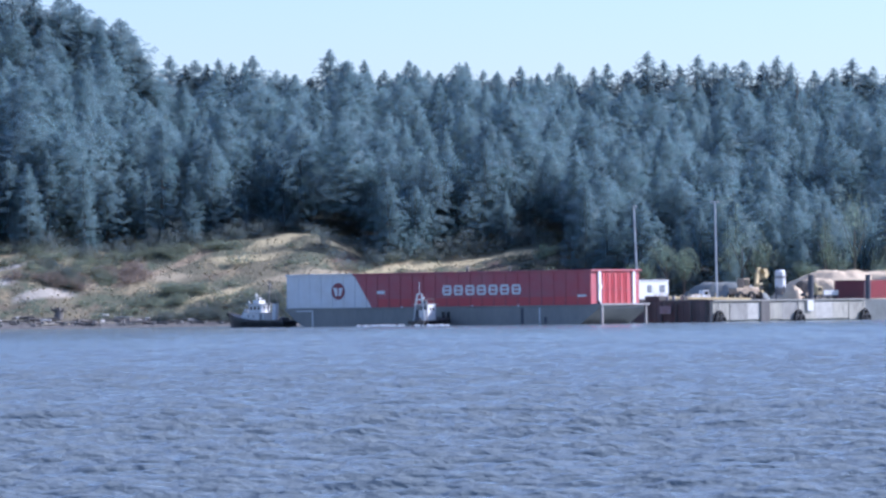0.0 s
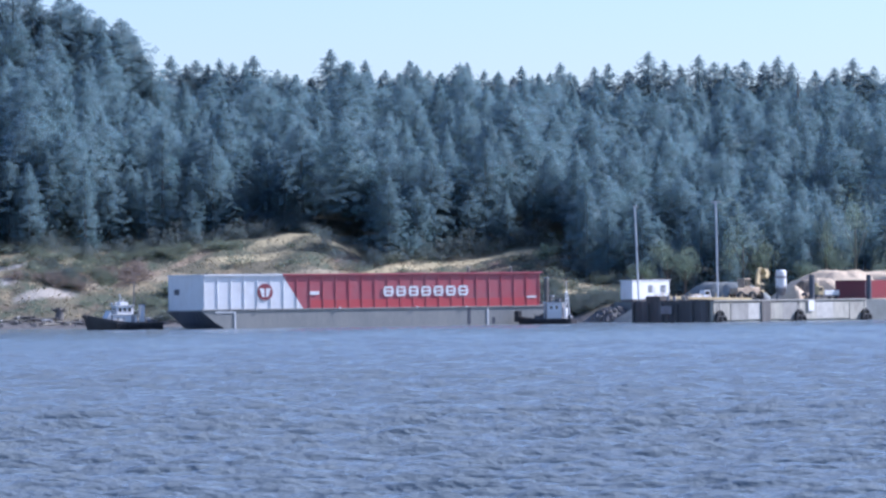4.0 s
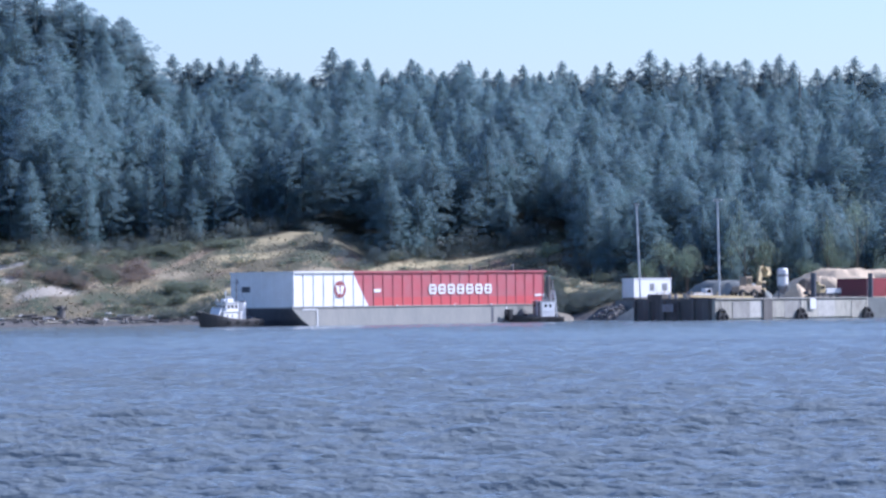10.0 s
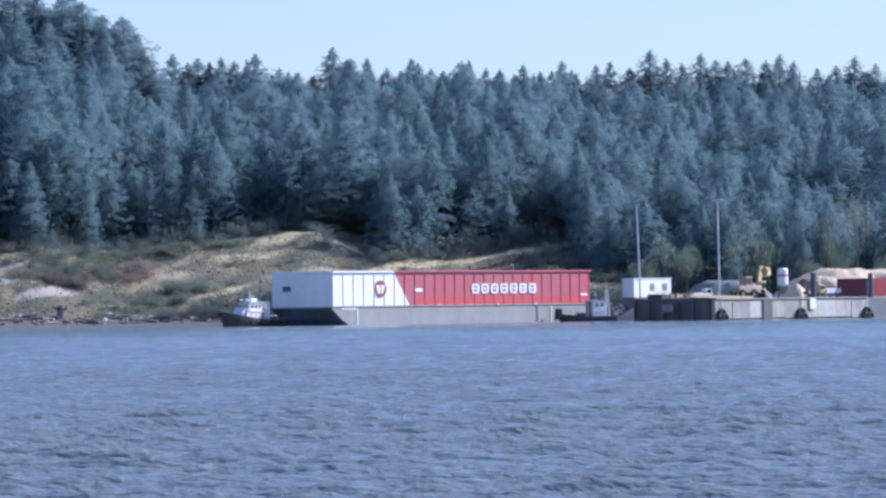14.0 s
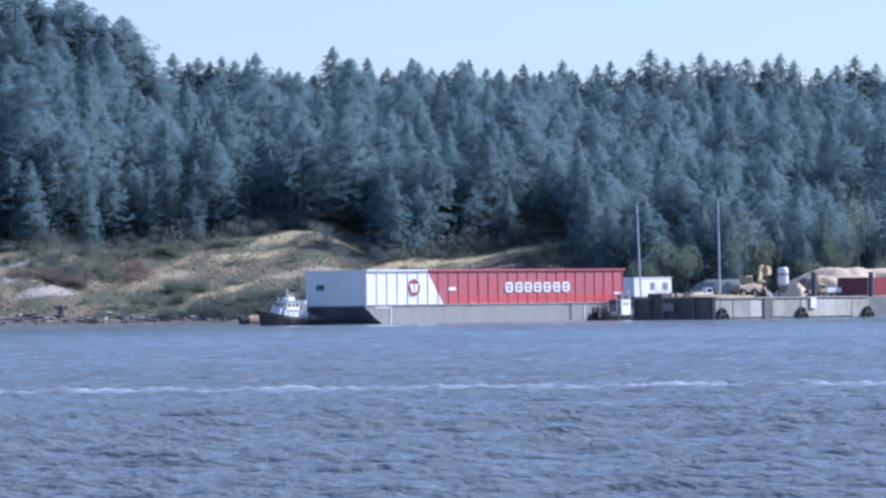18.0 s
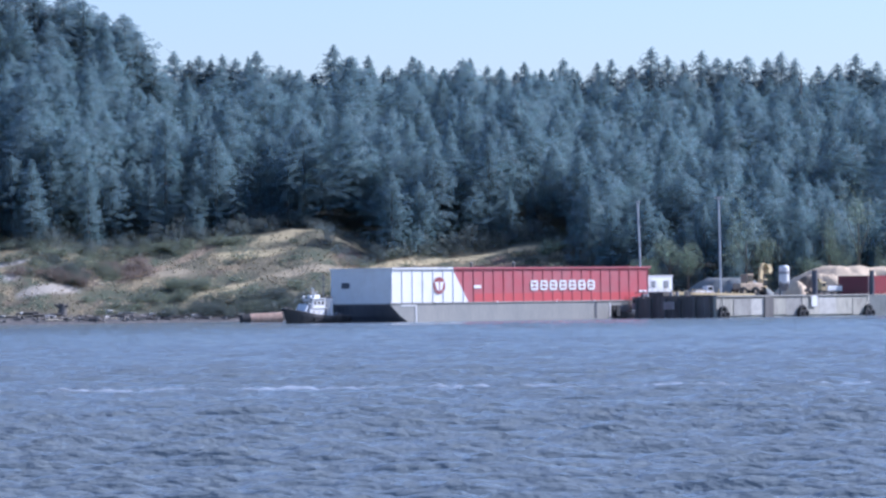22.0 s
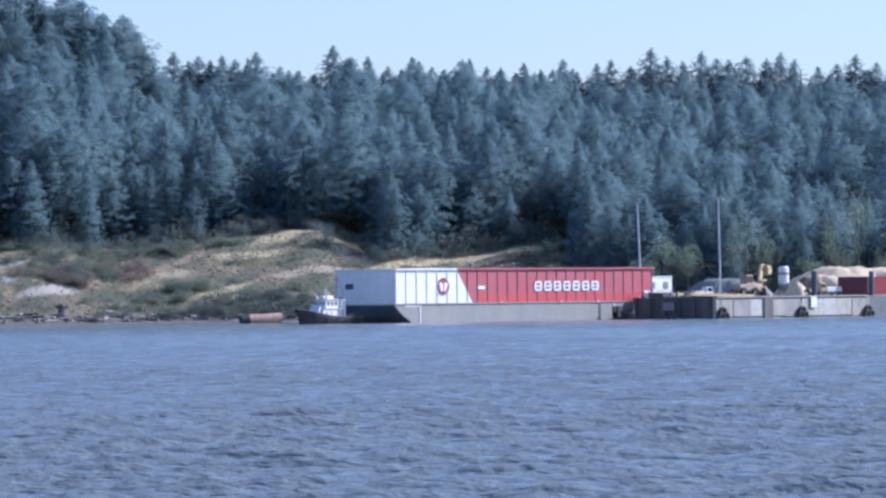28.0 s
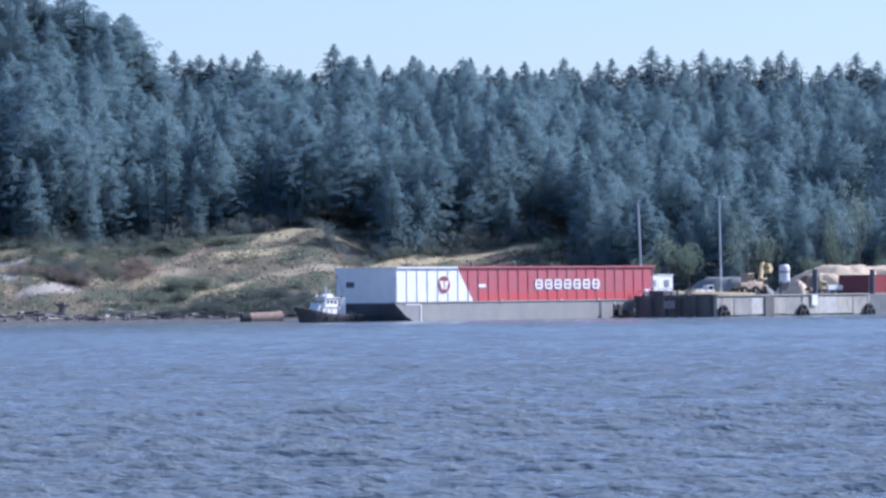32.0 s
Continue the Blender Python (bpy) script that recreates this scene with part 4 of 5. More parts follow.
def build_yard_things():
    # office trailer
    tr = thing("office_trailer", pose(40.8, 970, 4.12, 0, 0, 43), "white portable office trailer with small windows", "trailer")
    part("body", boxes((0, 11.4, 0, 3.5, 0.55, 4.5), bevel=0.06), "white_paint", tr)
    part("roof", boxes((-0.15, 11.55, -0.15, 3.65, 4.5, 4.68), bevel=0.03), "white_paint", tr)
    part("skirt", boxes((0.2, 11.2, 0.1, 3.4, 0.0, 0.55)), "dark_timber", tr)
    for x, w in ((4.9, 1.3), (8.6, 1.6)):
        wf = part("window", boxes((x, x + w, -0.05, -0.004, 2.0, 3.5), bevel=0.02), "dark_plate", tr, "dark-framed window")
        part("pane", boxes((x + 0.1, x + w / 2 - 0.05, -0.075, -0.052, 2.1, 3.4)), "grey_glass", wf)
        part("pane", boxes((x + w / 2 + 0.05, x + w - 0.1, -0.075, -0.052, 2.1, 3.4)), "grey_glass", wf)
    part("door", boxes((6.8, 7.8, -0.06, -0.004, 0.7, 3.3), bevel=0.02), "white_paint", tr)
    for x in (7.7, 10.2):
        part("handrail", rods(((x, -0.9, 0), (x, -0.9, 1.7), 0.06), ((x, -0.9, 1.65), (x, 0, 1.65), 0.05)), "mast_steel", tr)
    part("step", boxes((6.4, 7.6, -1.0, -0.1, 0, 0.3), (6.4, 7.6, -0.6, -0.1, 0.3, 0.6)), "grey_timber", tr)
    # pickup by the lamp
    pk = thing("pickup_truck", pose(53.0, 960, 4.12, 0, 0, 30), "pale pickup truck parked on the yard", "truck")
    part("body", boxes((0, 4.9, 0, 1.9, 0.55, 1.15), bevel=0.12), "white_paint", pk)
    part("cab", profile([(3.0, 1.1), (4.75, 1.1), (4.5, 2.3), (3.1, 2.3)], 0.1, 1.8), "white_paint", pk)
    part("window", boxes((3.4, 4.4, 0.06, 0.098, 1.35, 2.05)), "glass_dark", pk)
    part("load", boxes((0.2, 3.0, 0.2, 1.7, 1.15, 1.45), bevel=0.1), "pale_timber", pk)
    for x in (0.9, 3.9):
        for y in (0.05, 1.85):
            wh = bmesh.new()
            ring(wh, (x, y, 0.38), "y", 0.24, 0.14, 14, 6)
            wheel = part("wheel", wh, "rubber", pk)
            part("rim", rods(((x, y - 0.06, 0.38), (x, y + 0.06, 0.38), 0.2), n=12), "galvanised", wheel)
    # excavators
    for x, y, turn, k, lab in ((65.6, 955, 50, 1.15, "yellow tracked excavator with its boom raised"), (77.0, 953, 40, 0.6, "smaller yellow excavator beside a white cab")):
        e = thing("excavator", pose(x, y, 4.12, 0, 0, turn) @ Matrix.Scale(k, 4), lab, "excavator", "yard excavators")
        for s in (-1, 1):
            tk = part("track", boxes((-1.9, 1.9, s * 1.1 - 0.3, s * 1.1 + 0.3, 0, 0.9), bevel=0.25), "rubber", e)
            for i in range(5):
                part("roller", rods(((-1.3 + i * 0.65, s * 1.1 - 0.34, 0.4), (-1.3 + i * 0.65, s * 1.1 + 0.34, 0.4), 0.24)), "mast_steel", tk)
        part("turntable", rods(((0, 0, 0.85), (0, 0, 1.15), 0.9), n=16), "mast_steel", e)
        part("housing", boxes((-2.1, 1.3, -1.25, 1.25, 1.15, 2.4), bevel=0.15), "tan_paint", e, "dull tan engine housing")
        part("counterweight", boxes((-2.7, -2.1, -1.2, 1.2, 1.2, 2.3), bevel=0.2), "dark_plate", e)
        cab = part("cab", boxes((0.1, 1.6, -1.25, -0.2, 1.2, 3.1), bevel=0.1), "yellow_paint", e)
        part("cab_window", boxes((0.3, 1.45, -1.29, -1.254, 1.9, 2.9)), "glass_dark", cab)
        part("cab_window", boxes((1.604, 1.64, -1.1, -0.3, 1.8, 2.9)), "glass_dark", cab)
        part("boom", profile([(0.9, 1.8), (1.7, 1.5), (2.4, 5.0), (2.6, 5.8), (1.9, 5.9), (1.5, 5.0)], 0.1, 0.55), "yellow_paint", e, "raised yellow boom")
        part("stick", profile([(1.9, 5.92), (2.4, 5.5), (3.5, 4.6), (3.7, 5.0), (2.7, 6.0)], 0.12, 0.52), "yellow_paint", e)
        part("bucket", profile([(2.5, 5.8), (3.8, 5.7), (4.3, 4.7), (3.7, 4.0), (2.9, 4.4), (3.3, 5.0)], -0.5, 1.1), "yellow_paint", e, "large yellow bucket held high")
        part("ram", rods(((1.6, 0.33, 2.0), (2.5, 0.33, 4.4), 0.1)), "galvanised", e)
    # small loader with buckets of pale timber
    ld = thing("wheel_loader", pose(63.2, 951, 4.12, 0, 0, 38) @ Matrix.Scale(1.4, 4), "weathered tan wheel loader parked at the heap", "loader")
    part("body", boxes((-2.0, 1.2, -0.9, 0.9, 0.9, 1.9), bevel=0.12), "tan_paint", ld)
    lcab = part("cab", boxes((-0.5, 0.8, -0.75, 0.75, 1.9, 3.3), bevel=0.08), "tan_paint", ld)
    part("cab_window", boxes((-0.35, 0.65, -0.79, -0.754, 2.2, 3.1)), "glass_dark", lcab)
    part("arm", profile([(1.0, 1.4), (1.3, 1.7), (3.0, 1.0), (2.9, 0.6)], -0.6, 0.6), "tan_paint", ld)
    part("bucket", profile([(2.8, 1.3), (3.0, 0.2), (3.9, 0.15), (3.2, 0.5)], -1.2, 1.2), "mast_steel", ld)
    for x in (-1.4, 0.9):
        for s in (-1, 1):
            wh = bmesh.new()
            ring(wh, (x, s * 1.0, 0.72), "y", 0.46, 0.27, 16, 7)
            wheel = part("wheel", wh, "rubber", ld)
            part("rim", rods(((x, s * 1.0 - 0.12, 0.72), (x, s * 1.0 + 0.12, 0.72), 0.34), n=12), "tan_paint", wheel)
    # upright tank
    tk = thing("storage_tank", pose(72.1, 965, 4.12), "white upright storage tank with a dark collar", "tank")
    part("shell", rods(((0, 0, 2.6), (0, 0, 6.0), 1.12), n=24), "white_paint", tk)
    part("dome", rods(((0, 0, 6.0), (0, 0, 6.4), 1.12, 0.75), n=24), "white_paint", tk)
    part("collar", rods(((0, 0, 4.6), (0, 0, 5.1), 1.16), n=24), "deck_grey", tk)
    part("hopper", rods(((0, 0, 1.0), (0, 0, 2.6), 0.45, 1.14), n=24), "deck_grey", tk)
    for a in range(4):
        c, s = math.cos(a * 1.571 + 0.78), math.sin(a * 1.571 + 0.78)
        part("leg", rods(((1.3 * c, 1.3 * s, 0), (1.14 * c, 1.14 * s, 3.0), 0.14)), "mast_steel", tk)
    # site truck
    wt = thing("work_truck", pose(78.4, 947, 4.12, 0, 0, 32) @ Matrix.Scale(1.2, 4), "white flatbed work truck on the quay", "truck")
    part("chassis", boxes((0, 4.6, 0, 1.8, 0.5, 0.75)), "dark_plate", wt)
    part("cab", boxes((0.0, 1.3, 0.02, 1.78, 0.76, 2.3), bevel=0.15), "yellow_paint", wt)
    part("window", boxes((0.2, 1.1, -0.02, 0.016, 1.5, 2.1)), "glass_dark", wt)
    part("flatbed", boxes((1.4, 4.6, 0.0, 1.8, 0.76, 1.6), bevel=0.05), "white_paint", wt)
    for x in (0.7, 3.7):
        for y in (0.05, 1.75):
            wh = bmesh.new()
            ring(wh, (x, y, 0.4), "y", 0.26, 0.14, 14, 6)
            part("wheel", wh, "rubber", wt)
    # shipping containers
    # the first one's paint is darkened for the shade on its face
    for x, y, turn, w, paint in ((82.4, 950, 0, 6.1, "shaded_red_paint"), (89.3, 951, 38, 12.2, "container_red")):
        c = thing("shipping_container", pose(x, y, 4.12, 0, 0, turn), "red corrugated shipping container, its shaded face put into darker paint" if w < 7 else "bright red corrugated shipping container", "container", "red containers on the yard")
        part("shell", boxes((0, w, 0, 2.44, 0.15, 3.9), bevel=0.04), paint, c)
        n = int(w / 0.45)
        for i in range(n):
            part("corrugation", boxes((0.2 + i * 0.45, 0.42 + i * 0.45, -0.05, -0.002, 0.35, 3.7)), paint, c)
        part("roof_rail", boxes((-0.02, w + 0.02, -0.06, 0.06, 3.82, 3.95)), paint, c)
        for yy in (0.3, 0.9, 1.5, 2.1):
            part("lock_bar", rods(((w + 0.06, yy, 0.4), (w + 0.06, yy, 3.7), 0.04)), "galvanised", c)


def heap(name, cx, cy, z, rx, ry, h, mat, label, seed=0, sharp=2.2):
    """A loose heap with an uneven cone shape."""
    rnd = random.Random(seed)
    n, k = 56, 18
    ph = [rnd.uniform(0, 6.28) for _ in range(6)]
    vs, fs = [], []
    for i in range(k + 1):
        f = i / k
        for j in range(n):
            a = 2 * math.pi * j / n
            e = 1 + 0.13 * math.sin(2 * a + ph[0]) + 0.09 * math.sin(3 * a + ph[1]) + 0.05 * math.sin(7 * a + ph[2])
            zz = h * (1 - f ** sharp) * (1 + f * (0.10 * math.sin(3 * a + 5 * f + ph[3]) + 0.06 * math.sin(8 * a + ph[4] + 9 * f)) + 0.03 * math.sin(11 * f + ph[5]) + 0.05 * min(1, 2 * f) * math.sin(13 * a + 17 * f + ph[2]) * math.sin(5 * a - 23 * f + ph[1]))
            vs.append((cx + rx * max(f, 0.02) * e * math.cos(a), cy + ry * max(f, 0.02) * e * math.sin(a), z + zz - (0.3 if i == k else 0)))
    for i in range(k):
        for j in range(n):
            j2 = (j + 1) % n
            fs.append((i * n + j, (i + 1) * n + j, (i + 1) * n + j2, i * n + j2))
    fs = [f for f in fs]
    return tagged(soup(name, vs, fs, mat, smooth=True), label, "heap", kind="stuff")


def rock_mesh(seed):
    rnd = random.Random(seed)
    bm = bmesh.new()
    bmesh.ops.create_icosphere(bm, subdivisions=1, radius=0.5)
    for v in bm.verts:
        v.co *= rnd.uniform(0.7, 1.15)
        v.co.z *= 0.75
    me = bpy.data.meshes.new("boulder")
    bm.to_mesh(me)
    bm.free()
    me.materials.append(M["rock"])
    return me


def build_shore():
    rnd = random.Random(11)
    meshes = [rock_mesh(i) for i in range(5)]
    heap("rock_bank", 36.8, 970, -0.8, 6.2, 5.5, 3.6, "rock", "grey bank of broken rock at the water", 8)
    ramp = thing("boat_ramp", pose(36.4, 955, 0), "pale concrete boat ramp beside the rock bank", "ramp")
    part("slope", profile([(-0.6, -0.6), (0.0, 0.15), (3.7, 2.35), (4.2, 2.35), (4.2, -0.6)], 0, 5), "pale_concrete", ramp)
    part("kerb", profile([(0.0, 0.16), (3.7, 2.36), (3.7, 2.62), (0.0, 0.42)], -0.25, 0), "pale_concrete", ramp)
    for i in range(190):
        a, f = rnd.uniform(2.2, 7.2), math.sqrt(rnd.random())
        x, y = 36.8 + 6.4 * f * math.cos(a), 970 + 5.8 * f * math.sin(a)
        z = -0.8 + 3.7 * (1 - f ** 2.2) + 0.1
        r = new("boulder", rnd.choice(meshes))
        s = rnd.uniform(0.35, 1.1)
        r.matrix_basis = Matrix.LocRotScale((x, y, z), Euler((rnd.uniform(0, 6), rnd.uniform(0, 6), rnd.uniform(0, 6))), (s, s, s))
        tagged(r, "grey broken boulder in the rock bank", "boulder", "boulders of the rock bank")
    for i in range(170):
        x = rnd.uniform(-112, 20)
        y = 1003.5 + rnd.uniform(0, 3.5)
        s = rnd.uniform(0.35, 1.1)
        r = new("boulder", rnd.choice(meshes))
        r.matrix_basis = Matrix.LocRotScale((x, y, gz1(x, y) + s * 0.15), Euler((rnd.uniform(0, 6), rnd.uniform(0, 6), rnd.uniform(0, 6))), (s * 1.3, s, s))
        tagged(r, "grey beach boulder at the water's edge", "boulder", "boulders on the beach")
    # stranded logs
    for i in range(140):
        x = rnd.uniform(-112, 16)
        y = 1004.5 + rnd.uniform(0, 5.5)
        ln, r0 = rnd.uniform(1.2, 8) * rnd.uniform(0.5, 1), rnd.uniform(0.15, 0.38)
        turn = rnd.gauss(0, 22)
        bm = bmesh.new()
        made = bmesh.ops.create_cone(bm, cap_ends=True, segments=8, radius1=r0, radius2=r0 * 0.7, depth=ln)["verts"]
        bmesh.ops.subdivide_edges(bm, edges=[e for e in bm.edges if abs(e.verts[0].co.z - e.verts[1].co.z) > 1], cuts=3)
        bend = rnd.uniform(-0.012, 0.012)
        for v in bm.verts:
            v.co.x += bend * v.co.z ** 2
        bmesh.ops.rotate(bm, verts=bm.verts, matrix=Matrix.Rotation(radians(90), 3, "Y"))
        pale = rnd.random() < 0.2
        log = part("driftwood_log", bm, "pale_timber" if pale else "grey_timber", None, place=pose(x, y, gz1(x, y) + r0 * 0.9, 0, rnd.gauss(0, 3), turn))
        tagged(log, "bleached pale driftwood log on the beach" if pale else "weathered grey driftwood log on the beach", "log", "driftwood on the beach")
    # bleached timbers that lie on the bank: x, y, length, thickness, turn
    for x, y, ln, thick, turn in ((-86.8, 1008, 2.6, 0.5, -12), (-87.8, 1009.3, 2.4, 0.42, 8), (-74.1, 1012.5, 1.7, 0.75, 4), (-74.1, 1007, 1.0, 0.6, 20), (-79.7, 1006.2, 1.1, 0.45, 0), (-78.0, 1007.8, 1.8, 0.35, -25), (-66.0, 1007.8, 1.4, 0.5, 10), (-64.1, 1009.4, 1.8, 0.6, -6),
                               (-59.0, 1011.5, 6.8, 0.32, -3), (-54.8, 1007.6, 1.5, 0.55, 12), (-50.4, 1016.3, 2.8, 0.28, 3), (-46.6, 1007.2, 2.6, 0.4, -22), (-92.5, 1010, 2.2, 0.5, 15), (-97.5, 1008, 2.0, 0.4, -30), (-70.0, 1011.8, 4.2, 0.3, -8), (-56.0, 1009.5, 3.0, 0.28, 6)):
        r0 = 0.62 * thick
        bm = rods(((-ln / 2, 0, 0), (-ln * 0.1, 0.05, 0.04), r0 * 0.9, r0), ((-ln * 0.1, 0.05, 0.04), (ln / 2, 0, -0.03), r0, r0 * 0.7))
        log = part("driftwood_log", bm, "bleached_timber", None, place=pose(x, y, gz1(x, y) + r0 * 0.8, 0, 0, turn))
        tagged(log, "sun-bleached whitish driftwood timber on the bank", "log", "driftwood on the beach")
    stump = thing("root_stump", pose(-84.4, 1010.5, gz1(-84.4, 1010.5) - 0.2), "dark upturned tree stump with spreading roots on the bank", "stump")
    part("bole", rods(((0, 0, 0), (0.2, 0.2, 1.7), 1.1, 0.9), ((0.2, 0.2, 1.7), (0.3, 0.2, 2.7), 0.9, 0.5), n=10), "dark_timber", stump)
    for k in range(9):
        a = 0.7 * k
        part("root", rods(((0.2, 0, 1.5 + 0.1 * (k % 3)), (1.1 * math.cos(a), 0.6 * math.sin(a), 2.1 + 0.25 * (k % 4)), 0.32, 0.18), ((1.1 * math.cos(a), 0.6 * math.sin(a), 2.1 + 0.25 * (k % 4)), (1.9 * math.cos(a), 0.9 * math.sin(a), 2.0 + 0.5 * (k % 3)), 0.18, 0.06)), "dark_timber", stump)
    # floating rusty cylinder and the pale one by the pile
    f1 = thing("mooring_float", pose(-38.2, 955, 0, 0, 0, 24), "rusty steel cylinder float with a dark end", "float")
    part("shell", rods(((-2.6, 0, 0.6), (4.6, 0, 0.85), 1.15), n=20), "rust", f1)
    part("end_ring", rods(((-4.4, 0, 0.5), (-2.62, 0, 0.6), 1.0, 1.15), n=20), "rubber", f1)
    for x in (-1.5, 0.8, 3.0):
        bm = bmesh.new()
        ring(bm, (x, 0, 0.7 + 0.035 * x), "x", 1.16, 0.06, 20, 5)
        part("hoop", bm, "rust", f1)
    f2 = thing("pale_float", pose(24.6, 958, 0, 0, 0, 32), "pale sunlit timber float moored by the pile", "float")
    part("body", profile([(-2.9, -0.3), (-2.9, 1.7), (-1.0, 1.75), (1.4, 1.3), (2.6, 0.7), (2.9, -0.3)], -1.3, 1.3), "pale_timber", f2)
    for i in range(6):
        part("plank", boxes((-2.8 + i * 0.62, -2.25 + i * 0.62, -1.36, 1.36, 1.2 - 0.03 * i, 1.76 - 0.09 * i)), "pale_timber", f2)
    for x, y, top, r in ((6.0, 965, 11.9, 0.32), (14.95, 965, 11.8, 0.32), (22.4, 963, 9.4, 0.55), (23.3, 963.3, 5.6, 0.4)):
        p = thing("mooring_pile", pose(x, y, -2.5), "weathered timber mooring pile standing in the water", "pile", "mooring piles along the shore")
        part("shaft", rods(((0, 0, 0), (0, 0, top + 2.5), r, r * 0.85), n=12), "grey_timber", p)
        part("cap", rods(((0, 0, top + 2.5), (0, 0, top + 2.62), r), n=12), "galvanised", p)
        # the sunlit right edge of a thick pile, added as a paler grey strip
        if r > 0.35:
            part("strip", boxes((r * 0.8, r * 1.02, -0.2, 0.2, 2.6, top + 1.5)), "deck_grey", p)


# ---- woods --------------------------------------------------------------
def fir_arrays(seed, h, levels, per, wide=4.8, gap=0.10, sprays=(0.35, 0.68, 1.0), taper=0.36):
    """Corners and triangles of a fir's crown: drooping sprays on limbs of uneven length; taper: small for a round old top."""
    rnd = np.random.RandomState(seed)
    vs, fs = [], []
    ph = rnd.uniform(0, 6.28, 4)
    for i in range(levels):
        level = h * (gap + (0.985 - gap) * max((i + rnd.uniform(-0.3, 0.3)) / levels, 0))
        full = rnd.uniform(0.78, 1.12)
        for j in range(per):
            z = level + rnd.uniform(-0.6, 0.6) * h / levels
            t = (z / h - gap) / (1 - gap)
            a = 2 * math.pi * (j + rnd.uniform(-0.45, 0.45)) / per + i * 1.1
            reach = wide * (1 - math.exp(-max(h - z, 0) / (taper * h))) * (0.6 + 0.4 * min(1, max(t, 0) / 0.15)) * (0.6 + 0.4 * min(1, max(h - z, 0) / (0.16 * h))) + 0.1
            reach *= full * (1 + 0.16 * math.sin(2 * a + ph[0] + 5 * t) + 0.14 * math.sin(3 * a + ph[1] - 9 * t))
            chance = rnd.uniform()
            r = reach * rnd.uniform(0.70, 1.08) * (1.2 if chance > 0.93 else 0.6 if chance < 0.15 else 1.0)
            d = np.array([math.cos(a), math.sin(a), 0])
            s = np.array([-d[1], d[0], 0])
            droop = rnd.uniform(-0.1, 0.28)
            for f in sprays:
                # sprays hang along the flank, and reach out and droop at the limb's tip
                q = r * f * rnd.uniform(0.9, 1.06)
                p = d * q + np.array([0, 0, z + rnd.uniform(-0.45, 0.45) - droop * 0.6 * q])
                tip = f > 0.9
                w, ln = (0.115 * reach + 0.28) * rnd.uniform(0.6, 1.35) * (1.05 if tip else 1.35), (0.135 * reach + 0.38) * rnd.uniform(0.6, 1.3) * (0.72 if tip else 1.0)
                lean = d * rnd.uniform(0.6, 1.2) + np.array([0, 0, rnd.uniform(-1.0, 0.0)]) if tip else d * rnd.uniform(-0.1, 0.7) + np.array([0, 0, rnd.uniform(-1.0, -0.4)])
                side = s + d * rnd.normal(0, 0.35) + np.array([0, 0, rnd.normal(0, 0.35)])
                k = len(vs)
                vs += [p - lean * ln * 0.8, p + side * w, p + lean * ln, p - side * w]
                fs += [(k, k + 1, k + 2), (k, k + 2, k + 3)]
    k = len(vs)
    vs += [np.array([0, 0, h]), np.array([0.22, 0, h * 0.95]), np.array([-0.15, 0.2, h * 0.95]), np.array([-0.1, -0.2, h * 0.95])]
    fs += [(k, k + 1, k + 2), (k, k + 2, k + 3), (k, k + 3, k + 1)]
    vs, fs = np.array(vs), np.array(fs)
    # soft outward normals, and faces that look the same way
    nm = vs / np.maximum(np.hypot(vs[:, 0], vs[:, 1]), 0.05)[:, None]
    nm[:, 2] = 2.2
    nm += rnd.normal(0, 0.12, nm.shape)
    nm /= np.linalg.norm(nm, axis=1)[:, None]
    g = np.cross(vs[fs[:, 1]] - vs[fs[:, 0]], vs[fs[:, 2]] - vs[fs[:, 0]])
    back = (g * nm[fs].mean(axis=1)).sum(axis=1) < 0
    fs[back] = fs[back][:, ::-1]
    return vs, fs, nm


def crown_clumps(seed, rx, rz, n, leaf):
    """A broadleaf crown: leaf-sized triangles in clumps round a loose shell."""
    rnd = np.random.RandomState(seed)
    lobes = [(rnd.normal(0, 0.45, 3) * (rx, rx, rz * 0.8), rnd.uniform(0.35, 0.65)) for _ in range(9)]
    vs, fs = [], []
    for i in range(n):
        c, q = lobes[rnd.randint(9)]
        d = rnd.normal(0, 1, 3)
        d /= np.linalg.norm(d)
        p = c + d * (rx * q, rx * q, rz * q) * rnd.uniform(0.7, 1.05)
        a, b = rnd.normal(0, 1, 3), rnd.normal(0, 1, 3)
        k = len(vs)
        vs += [p, p + a * leaf, p + b * leaf, p + (a + b) * leaf * 0.6]
        fs += [(k, k + 1, k + 3), (k, k + 3, k + 2)]
    return np.array(vs), np.array(fs)


def treeline(x):
    return np.interp(x, [-200, -130, -89, -76, -63, -50, -40, -31, -27, -22, -11, 9, 25, 29, 33, 42, 60, 200], [1048, 1048, 1053, 1062, 1067, 1070, 1076, 1079, 1063, 1052, 1062, 1075, 1078, 1062, 1042, 1032, 1022, 1022])


